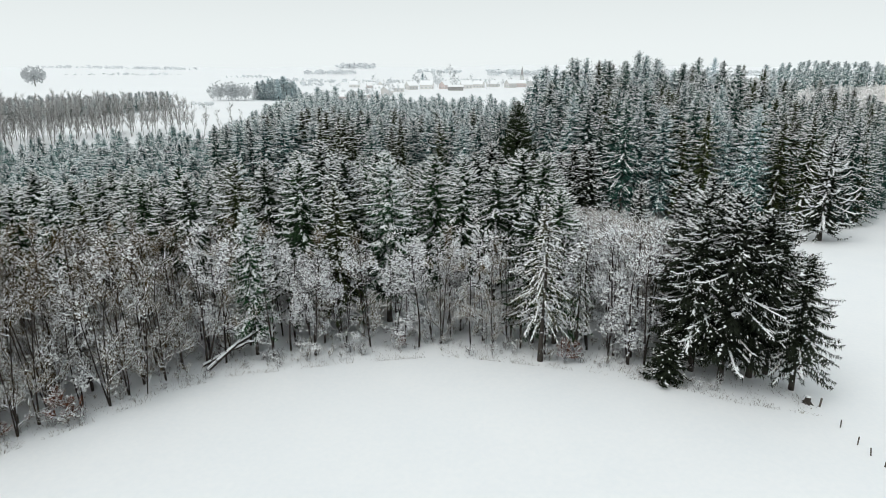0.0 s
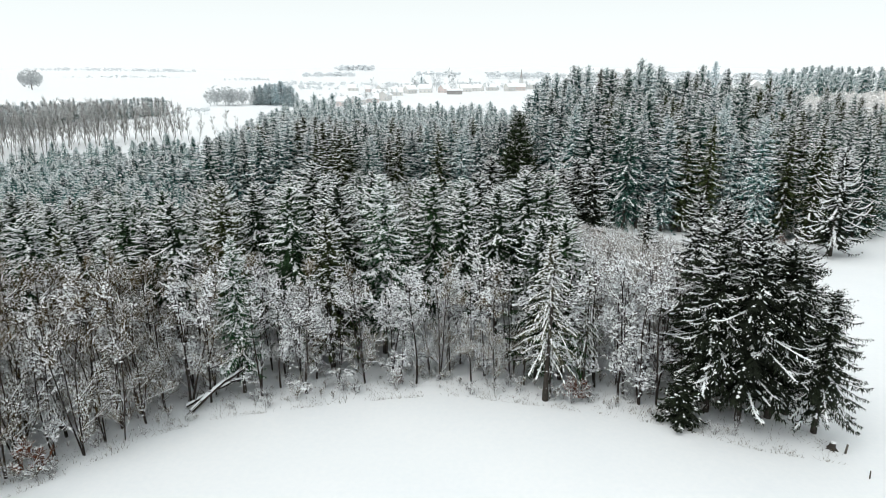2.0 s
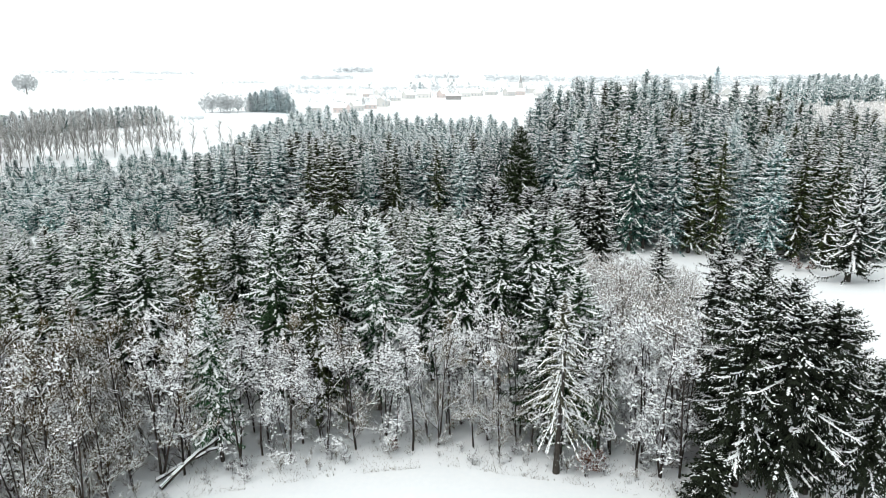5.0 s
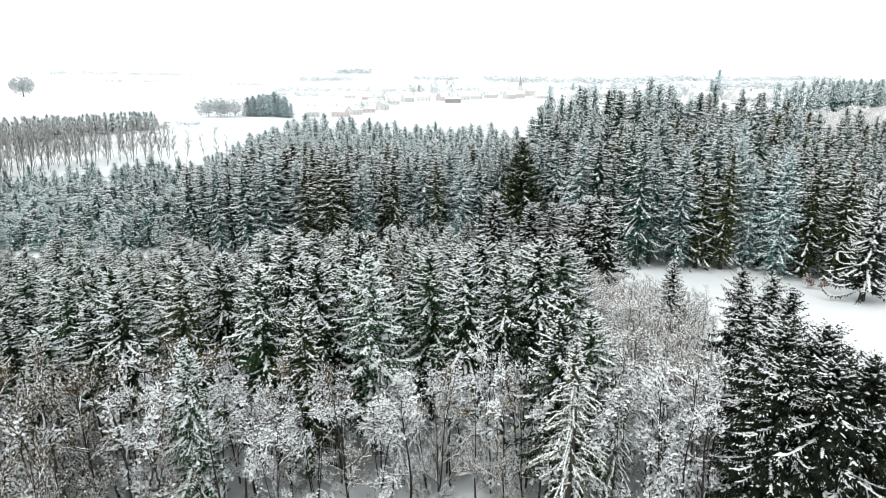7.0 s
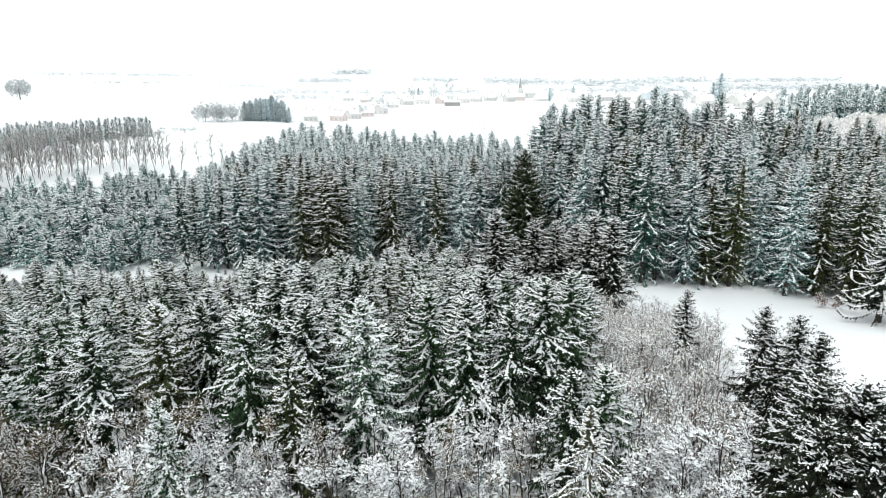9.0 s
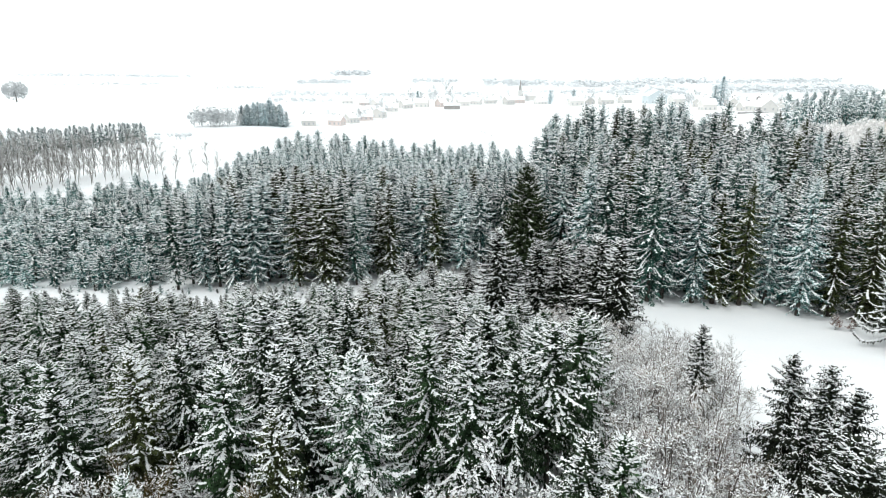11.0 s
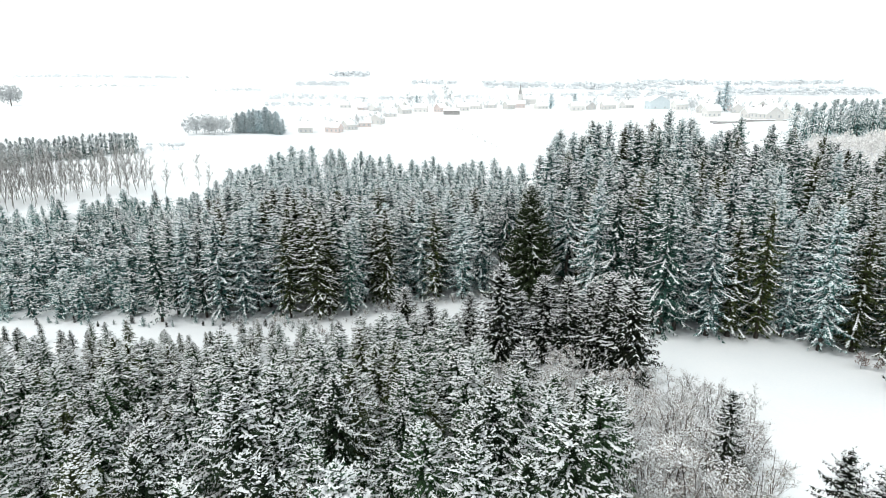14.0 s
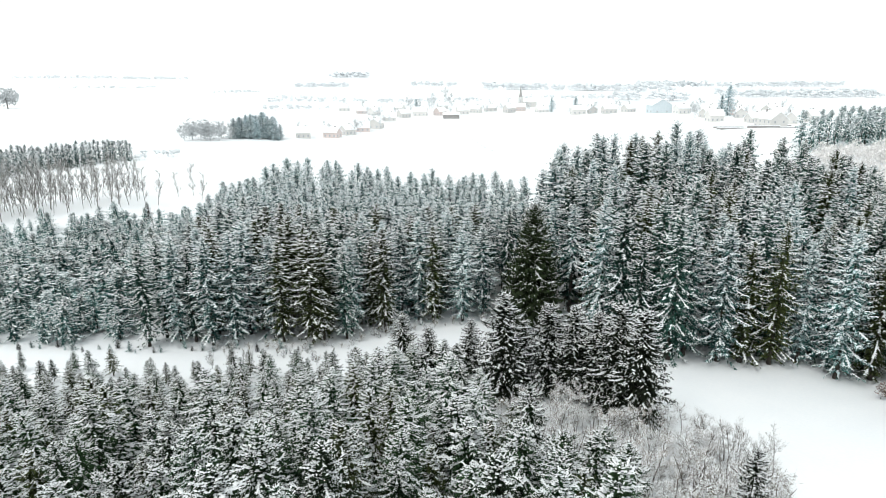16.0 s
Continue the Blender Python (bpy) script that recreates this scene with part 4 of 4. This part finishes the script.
PANE = box_mesh("window", (-0.5, -0.06, -0.65, 0.5, 0.06, 0.65), WINDOW)


def house(x, y, w, d, wall_h, rise, turn, mat, label, roof_mat=SNOW, windows=3, storeys=2, chimney=True, name="house"):
    """A gabled house: walls up to the gables, a thick snowy roof with eaves, windows and a chimney."""
    thing = tagged(new(name), label, "house")
    thing.matrix_basis = pose(x, y, foot(x, y) - 0.3, 0, 0, turn)
    bm = bmesh.new()
    a, b = w / 2, d / 2
    low = [bm.verts.new(p) for p in ((-a, -b, 0), (a, -b, 0), (a, b, 0), (-a, b, 0))]
    top = [bm.verts.new(p) for p in ((-a, -b, wall_h), (a, -b, wall_h), (a, b, wall_h), (-a, b, wall_h))]
    e0, e1 = bm.verts.new((-a, 0, wall_h + rise)), bm.verts.new((a, 0, wall_h + rise))
    for q in ((low[0], low[1], top[1], top[0]), (low[2], low[3], top[3], top[2]), (low[1], low[2], top[2], e1, top[1]), (low[3], low[0], top[0], e0, top[3]), (top[0], top[1], e1, e0), (top[2], top[3], e0, e1)):
        bm.faces.new(q)
    part("wall", from_bm("wall", bm, mat), thing)
    bm = bmesh.new()
    o, t = 0.5, 0.35
    drop = rise * o / b
    for s in (-1, 1):
        p = [(-a - o, s * (b + o), wall_h - drop), (a + o, s * (b + o), wall_h - drop), (a + o, 0, wall_h + rise), (-a - o, 0, wall_h + rise)]
        v = [bm.verts.new((q[0], q[1], q[2] + 0.03)) for q in p] + [bm.verts.new((q[0], q[1], q[2] + t)) for q in p]
        for q in ((0, 1, 2, 3), (4, 5, 6, 7), (0, 1, 5, 4), (1, 2, 6, 5), (2, 3, 7, 6), (3, 0, 4, 7)):
            bm.faces.new([v[i] for i in q])
    part("roof", from_bm("roof", bm, roof_mat), thing, "snow-covered pitched roof" if roof_mat is SNOW else "")
    for level in range(storeys):
        for k in range(windows):
            for s in (-1, 1):
                win = part("window", PANE, thing)
                win.matrix_basis = pose(-a + w * (k + 0.5) / windows, s * (b + 0.01), 1.6 + level * 2.7)
    if storeys:
        for s in (-1, 1):
            for k in (-0.25, 0.25):
                win = part("window", PANE, thing)
                win.matrix_basis = pose(s * (a + 0.01), k * d, 1.6 + (storeys - 1) * 2.7, 0, 0, 90)
    if chimney:
        part("chimney", box_mesh("chimney", (w * 0.2 - 0.35, -0.35 + d * 0.1, wall_h + rise * 0.5, w * 0.2 + 0.35, 0.35 + d * 0.1, wall_h + rise + 1.0), WALL_STONE), thing)
    return thing


walls = [WALL_CREAM, WALL_CREAM, WALL_CREAM, WALL_CREAM, WALL_CREAM, WALL_PINK]
VILLAGE = [(-86, 452, 11, 14), (-68, 456, 12, -20), (-60, 470, 10, 40), (-52, 485, 12, 10), (-44, 500, 11, 75), (-50, 520, 13, -12), (-38, 545, 13, 4), (-28, 575, 11, 30), (-55, 600, 12, 60), (-70, 640, 12, 15),
           (-15, 600, 14, -8), (2, 605, 12, 50), (22, 620, 13, 12), (35, 640, 12, -25), (50, 660, 14, 5), (66, 640, 12, 35), (80, 668, 12, -10), (96, 640, 13, 20), (-95, 700, 14, 10), (-40, 720, 12, -30), (5, 740, 13, 15), (60, 750, 12, 55)]
for x, y, w, turn in VILLAGE:
    house(x, y, w * 0.8, 7 + (w % 3), rng.uniform(3.2, 4.6), rng.uniform(2.6, 3.4), turn, pick(walls), "village house with pale walls and snowy roof", windows=3, storeys=1)
EASTERN = [(118, 585, 14, 5), (131, 590, 11, 85), (140, 570, 13, 10), (150, 600, 12, -15), (160, 585, 12, 30), (190, 545, 13, 15), (202, 525, 12, -10), (192, 500, 12, 25), (215, 500, 13, 70), (228, 530, 12, 10), (245, 510, 13, 20),
           (232, 480, 11, -10), (255, 540, 12, 45), (218, 560, 13, 0), (270, 560, 12, 30), (205, 458, 12, 12), (222, 446, 11, 60), (184, 470, 12, 8), (240, 455, 12, 25)]
for x, y, w, turn in EASTERN:
    house(x, y, w * 0.82, 7.5, rng.uniform(3.4, 4.6), rng.uniform(2.6, 3.4), turn, pick(walls), "village house with pale walls and snowy roof", windows=3, storeys=1)
house(176, 556, 12, 16, 6.5, 4.5, 95, WALL_BLUE, "pale blue barn with a wide gable and snowy roof", windows=2, storeys=1, chimney=False, name="barn")
house(196, 420, 15, 11, 6, 4, 100, WALL_CREAM, "large cream farmhouse with a broad snowy roof", windows=4)
house(11, 572, 13, 6, 3.6, 1.2, 3, WALL_STONE, "low grey shed at the field's edge", windows=0, storeys=0, chimney=False, name="shed")


def terrace_wall(x0, y0, x1, y1, h):
    length = math.hypot(x1 - x0, y1 - y0)
    thing = tagged(new("terrace_wall"), "low grey garden wall capped with snow", "wall", "garden terrace walls")
    thing.matrix_basis = pose(x0, y0, min(foot(x0, y0), foot(x1, y1)) - 0.3, 0, 0, math.degrees(math.atan2(y1 - y0, x1 - x0)))
    part("wall", box_mesh("wall", (0, -0.25, 0, length, 0.25, h), WALL_STONE), thing)
    part("snow_cap", box_mesh("snow_cap", (-0.1, -0.4, h, length + 0.1, 0.4, h + 0.25), SNOW), thing)


for x0, y0, x1, y1, h in [(172, 398, 189, 396, 1.8), (160, 404, 176, 403, 1.5), (186, 410, 204, 408, 1.3), (162, 414, 180, 413, 1.2), (196, 432, 214, 430, 1.2), (166, 428, 184, 427, 1.2)]:
    terrace_wall(x0, y0, x1, y1, h)

# church with a slim spire
church = tagged(new("church"), "village church with a slim pointed spire", "church")
church.matrix_basis = pose(93, 772, foot(93, 772) - 0.3, 0, 0, 15)
part("tower", box_mesh("tower", (-1.9, -1.9, 0, 1.9, 1.9, 12), WALL_CREAM), church)
sp = Soup()
tubes(sp, [[0, 0, 12.0]], [[0, 0, 24.0]], [1.9], [0.0], 8, 0)
part("spire", sp.mesh("spire", [WALL_STONE]), church)
part("nave", box_mesh("nave", (2.4, -4, 0, 18, 4, 6), WALL_CREAM), church)
bm = bmesh.new()
v = [bm.verts.new(p) for p in ((2.4, -4.4, 6), (18.4, -4.4, 6), (18.4, 4.4, 6), (2.4, 4.4, 6), (2.4, 0, 10), (18.4, 0, 10))]
for q in ((0, 1, 5, 4), (2, 3, 4, 5), (1, 2, 5), (3, 0, 4), (0, 3, 2, 1)):
    bm.faces.new([v[i] for i in q])
part("nave_roof", from_bm("nave_roof", bm, SNOW), church)

# trees among the houses
for x, y, h in [(-8, 640, 17), (-18, 655, 14), (-6, 690, 20), (6, 700, 22), (14, 700, 19), (-30, 690, 15), (-24, 620, 12), (30, 690, 13), (40, 600, 10), (44, 612, 9), (70, 700, 13), (84, 705, 15), (128, 640, 14), (110, 660, 12), (-66, 620, 13),
                (-58, 575, 11), (-46, 560, 10), (-78, 480, 8), (-40, 520, 9), (-92, 470, 9), (170, 620, 13), (185, 590, 11), (200, 600, 13), (225, 600, 14), (250, 590, 13), (262, 530, 11), (240, 560, 12)]:
    plant(pick(haze_patterns), 12.0, x, y, h, rng.uniform(0.8, 1.2), label="haze-pale bare tree among the village houses", category="tree", group="village trees")
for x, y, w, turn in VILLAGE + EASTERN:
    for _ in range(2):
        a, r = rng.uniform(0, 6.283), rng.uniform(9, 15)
        plant(pick(haze_patterns), 12.0, x + math.cos(a) * r, y + abs(math.sin(a)) * r, rng.uniform(5, 11), rng.uniform(0.9, 1.4), label="haze-pale bare tree in a village garden", category="tree", group="village trees")
for x, y, h, label in [(-19, 610, 14, "lone pointed conifer beside village houses"), (215, 520, 22, "tall haze-pale conifer rising above the village"), (208, 516, 15, "haze-pale conifer beside a taller one"), (124, 625, 14, "haze-pale conifer behind village houses"), (105, 640, 13, "haze-pale conifer behind village houses"), (180, 575, 12, "small conifer behind the barn")]:
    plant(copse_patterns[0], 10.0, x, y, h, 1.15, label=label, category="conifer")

# ---- beyond: hedges, lone tree and far woods ----
(lv, lf, lm), _ = leafless(rng, 24.0, 13.0, 900, 1.2)
lone = tagged(new("lone_tree"), "lone rounded bare tree in the open fields", "tree")
lone.matrix_basis = pose(-494, 790, foot(-494, 790))
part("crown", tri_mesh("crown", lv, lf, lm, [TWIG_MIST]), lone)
soup = Soup()
tubes(soup, [[0, 0, -0.5]], [[0, 0, 14.0]], [0.7], [0.3], 7, 0)
part("trunk", soup.mesh("trunk", [BARK_PALE]), lone)


def belt(x0, y0, x1, y1, deep, h, count):
    out = []
    for _ in range(count):
        t = rng.random()
        out.append((x0 + (x1 - x0) * t, y0 + (y1 - y0) * t + rng.uniform(0, deep), h * rng.uniform(0.35, 0.95)))
    return out


def far_tree(h, spread):
    """A far-off tree: a short stem and uneven lobes of fine twigs."""
    soup = Soup()
    tubes(soup, [[0, 0, -0.5]], [[0, 0, h * 0.5]], [0.25], [0.15], 4, 0)
    octa = np.array([[1.0, 0, 0], [0, 1, 0], [-1, 0, 0], [0, -1, 0], [0.7, 0.7, 0.6], [-0.7, 0.7, 0.6], [-0.7, -0.7, 0.6], [0.7, -0.7, 0.6], [0, 0, 1], [0, 0, -0.8]])
    faces = [(0, 4, 7), (0, 1, 4), (1, 5, 4), (1, 2, 5), (2, 6, 5), (2, 3, 6), (3, 7, 6), (3, 0, 7), (4, 5, 8), (5, 6, 8), (6, 7, 8), (7, 4, 8), (0, 9, 1), (1, 9, 2), (2, 9, 3), (3, 9, 0)]
    for _ in range(7):
        a, r = rng.uniform(0, 6.283), spread * 0.65 * rng.random() ** 0.5
        size = spread * rng.uniform(0.28, 0.5)
        v = octa * rng.uniform(0.6, 1.3, (10, 1)) * [size, size, size * 0.8]
        soup.add(v + [math.cos(a) * r, math.sin(a) * r, h * rng.uniform(0.4, 0.85) - r * 0.3], faces, 0)
    return soup.arrays(), h


far_shapes = [far_tree(12.0, 6.0) for _ in range(5)]
# hedges and woods take their haze from the pale twig colour
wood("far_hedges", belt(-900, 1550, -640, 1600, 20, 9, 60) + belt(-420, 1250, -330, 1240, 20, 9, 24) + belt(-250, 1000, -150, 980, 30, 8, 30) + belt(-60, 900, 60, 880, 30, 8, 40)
     + belt(-230, 900, -60, 870, 30, 8, 56) + belt(-140, 330, -118, 345, 10, 6, 10) + belt(120, 960, 260, 940, 40, 9, 50) + belt(-180, 700, -110, 720, 20, 8, 24), far_shapes, [TWIG_HAZY], "hedges of haze-pale bare trees between far fields", "hedges")
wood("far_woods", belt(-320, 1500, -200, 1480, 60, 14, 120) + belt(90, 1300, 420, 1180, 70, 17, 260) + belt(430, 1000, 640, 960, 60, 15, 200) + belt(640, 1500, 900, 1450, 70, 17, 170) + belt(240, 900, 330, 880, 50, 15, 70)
     + belt(-420, 2600, -280, 2600, 150, 30, 90) + belt(-1600, 2500, -1000, 2550, 120, 18, 162) + belt(900, 1250, 1500, 1500, 90, 17, 220) + belt(-60, 1500, 40, 1490, 40, 14, 60) + belt(480, 1560, 640, 1540, 60, 20, 110), far_shapes, [TWIG_HAZY], "distant woods in haze-pale grey-white", "woods")

# ---- small things along the wood's edge ----
for k in range(200):
    x = -48 + 76 * (k + rng.uniform(0, 1)) / 200
    y = edge_y(x) + rng.uniform(-1.2, 0.8) + 7.0 * rng.random() ** 1.2
    plant(pick(shrub_patterns), 2.2, x, y, rng.uniform(0.4, 1.9), rng.uniform(0.9, 1.4), label="low snowy shrub at the foot of the trees", category="shrub", group="shrubs along the wood's edge")
for x, y, h in [(12.9, 59.8, 2.4), (14.2, 60.4, 1.8), (-33.5, 48.2, 3.0), (-38, 45, 2.6), (75.5, 139, 2.6), (78, 138, 2.0), (-4.5, 63.6, 1.4)]:
    plant(rust_pattern, 2.2, x, y, h, 1.1, label="shrub still holding rusty brown leaves", category="shrub", group="rusty shrubs")
soup = Soup()
gx0 = rng.uniform(-60, 36, 8500)
gy0 = np.array([edge_y(v) for v in gx0]) - 1.6 + 5.5 * rng.random(8500) ** 1.7
keep = (np.sin(gx0 * 1.7) + np.sin(gx0 * 0.63 + gy0) + rng.normal(0, 0.8, 8500)) > -0.3
gx0, gy0 = gx0[keep], gy0[keep]
root = np.stack([gx0, gy0, ground_z(gx0, gy0) - 0.03], -1)
lean = np.stack([rng.normal(0, 0.16, len(root)), rng.normal(0, 0.16, len(root)), rng.uniform(0.08, 0.4, len(root))], -1)
broad = unit(np.stack([rng.normal(0, 1, len(root)), rng.normal(0, 1, len(root)), 0 * gx0], -1)) * rng.uniform(0.01, 0.028, (len(root), 1))
soup.add(np.stack([root - broad, root + broad, root + lean], 1), np.arange(3 * len(root)).reshape(-1, 3), 0)
tagged(new("dry_grass", soup.mesh("dry_grass", [TWIG_BROWN])), "tufts of dry brown grass poking through snow", "grass", kind="stuff")
for k in range(26):
    x = -84 + 60 * (k + rng.random()) / 26
    plant(pick(hoar_patterns if k % 3 else dark_patterns), 10.0 if k % 3 else 14.0, x, float(np.interp(x, [-84, -60, -40, -24], [159, 156, 156.5, 157])) + rng.uniform(-1.5, 1.5), rng.uniform(1.0, 2.6), 1.2, label="tiny self-sown spruce at the lane's edge", category="spruce", group="small spruces along the lane")
for k in range(46):
    x = -44 + 62 * (k + rng.random()) / 46
    plant(pick(shrub_patterns), 2.2, x, float(np.interp(x, [-44, -20, -10, 9, 18], [157.5, 158.5, 165.5, 170.5, 172])) + rng.uniform(-1.5, 0.8), rng.uniform(0.8, 2.4), rng.uniform(0.9, 1.3), label="low twiggy shrub at the plantation's foot", category="shrub", group="shrubs along the lane")
for x, y, h in [(-32.9, 139.1, 7), (-27.6, 138, 6), (-22.4, 139.5, 7), (-34.9, 141.1, 6), (-25, 141, 5), (-30, 142, 6)]:
    plant(pick(birch_patterns), 15.0, x, y, h, 1.0, label="thin bare sapling in the snowy lane", category="sapling", group="saplings in the lane")
plant(bush_pattern, 3.8, 22.5, 56.4, 4.8, 1.15, label="dark rounded evergreen bush at the wood's edge", category="bush")
for k in range(30):
    x, y = rng.uniform(-45, -8), rng.uniform(147, 158)
    plant(pick(shrub_patterns), 2.2, x, y, rng.uniform(0.8, 2.6), rng.uniform(0.6, 1.0), label="thin snowy sapling in the lane", category="shrub", group="saplings in the lane")
for x, y, h in [(46, 118, 6.5), (42.5, 120, 6), (38, 124, 5)]:
    plant(birch_patterns[0], 15.0, x, y, h, 1.6, label="small rime-white tree at the clearing's edge", category="tree")


def fallen(x0, y0, z0, x1, y1, z1, r, label):
    soup = Soup()
    a, b = np.array([x0, y0, z0]), np.array([x1, y1, z1])
    pts = np.stack([a + (b - a) * t + np.array([0, 0, 0.25 * math.sin(t * 3.1)]) + rng.normal(0, 0.05, 3) for t in np.linspace(0, 1, 7)])
    rad = r * np.linspace(1, 0.45, 7)
    tubes(soup, pts[:-1], pts[1:], rad[:-1], rad[1:], 7, 0)
    for k in range(1, 6):
        for _ in range(3):
            d = unit(np.array([rng.normal(), rng.normal(), rng.uniform(0.1, 1)])) * rng.uniform(0.8, 2.2)
            tubes(soup, [pts[k]], [pts[k] + d], [0.05], [0.0], 4, 0)
    thing = tagged(new("fallen_tree"), label, "fallen tree")
    part("trunk", soup.mesh("trunk", [BARK_GREY]), thing)
    cap = Soup()
    snow_caps(cap, pts[:-1] + [0, 0, r * 0.55], pts[1:] + [0, 0, r * 0.5], rad[:-1] * 0.85, rad[1:] * 0.85, 0.22, 0)
    part("snow", cap.mesh("snow", [SNOW]), thing)


fallen(-24.6, 58.6, foot(-24.6, 58.6) + 0.2, -19.2, 63.6, 3.0, 0.24, "fallen trunk under snow leaning into the wood")
fallen(-25.3, 59.6, foot(-25.3, 59.6) + 0.2, -20.4, 62.0, 1.6, 0.16, "thin fallen trunk lying in the snow")

FENCE = [(36.3, 53.0, 1.05, 0.10), (36.0, 49.2, 0.8, 0.06), (35.7, 46.3, 0.85, 0.06), (35.8, 44.7, 0.8, 0.06), (35.9, 43.1, 0.8, 0.06), (36.1, 41.0, 0.8, 0.06), (36.3, 38.5, 0.8, 0.06), (36.5, 36.0, 0.8, 0.06)]
for x, y, h, r in FENCE:
    thing = tagged(new("fence_post"), "short weathered wooden fence post in snow", "fence post", "fence posts")
    thing.matrix_basis = pose(x, y, foot(x, y), rng.normal(0, 4), rng.normal(0, 4), 0)
    soup = Soup()
    tubes(soup, [[0, 0, -0.4]], [[0, 0, h]], [r], [r * 0.9], 7, 0)
    part("post", soup.mesh("post", [WOOD]), thing)
    cap = Soup()
    tubes(cap, [[0, 0, h - 0.01]], [[0, 0, h + 0.12]], [r * 1.15], [0.0], 7, 0)
    part("snow_cap", cap.mesh("snow_cap", [SNOW]), thing)
# unused patterns go
for pattern in near_patterns + deep_patterns + edge_patterns + young_patterns + dark_patterns + tall_patterns + back_patterns + plant_patterns + birch_patterns:
    if pattern.name not in USED:
        for piece in list(pattern.children):
            bpy.data.objects.remove(piece)
        bpy.data.objects.remove(pattern)
stump = tagged(new("tree_stump"), "dark sawn stump at the wood's corner", "stump")
stump.matrix_basis = pose(35.4, 53.6, foot(35.4, 53.6))
soup = Soup()
tubes(soup, [[0, 0, -0.3], [0, 0, 0.12], [0.02, 0, 0.45]], [[0, 0, 0.12], [0.02, 0, 0.45], [0.05, 0.01, 0.7]], [0.40, 0.31, 0.26], [0.31, 0.26, 0.25], 11, 0)
for a in (0.4, 1.9, 3.1, 4.6, 5.5):
    tubes(soup, [[0.2 * math.cos(a), 0.2 * math.sin(a), 0.2]], [[0.62 * math.cos(a), 0.62 * math.sin(a), -0.1]], [0.11], [0.05], 6, 0)
part("wood", soup.mesh("wood", [BARK]), stump)
cap = Soup()
tubes(cap, [[0.05, 0.01, 0.68], [0.05, 0.01, 0.76]], [[0.05, 0.01, 0.76], [0.06, 0.01, 0.84]], [0.26, 0.24], [0.24, 0.08], 11, 0)
tubes(cap, [[0.06, 0.01, 0.84]], [[0.06, 0.01, 0.86]], [0.08], [0.0], 11, 0)
part("snow_cap", cap.mesh("snow_cap", [SNOW]), stump)
for k in range(9):
    x, y = float(np.interp(k, [0, 4, 8], [13.3, 23.6, 30.9])), 463 - 10.4 * k
    plant(shrub_patterns[k % 2], 2.2, x + rng.uniform(-1, 1), y + rng.uniform(-3, 3), rng.uniform(0.7, 1.5), 1.2, label="small snowy bush on the field boundary", category="shrub", group="bushes across the field")
plant(dark_patterns[0], 14.0, -93.5, 243, 6.0, 0.9, label="small dark spruce below the bank", category="spruce")
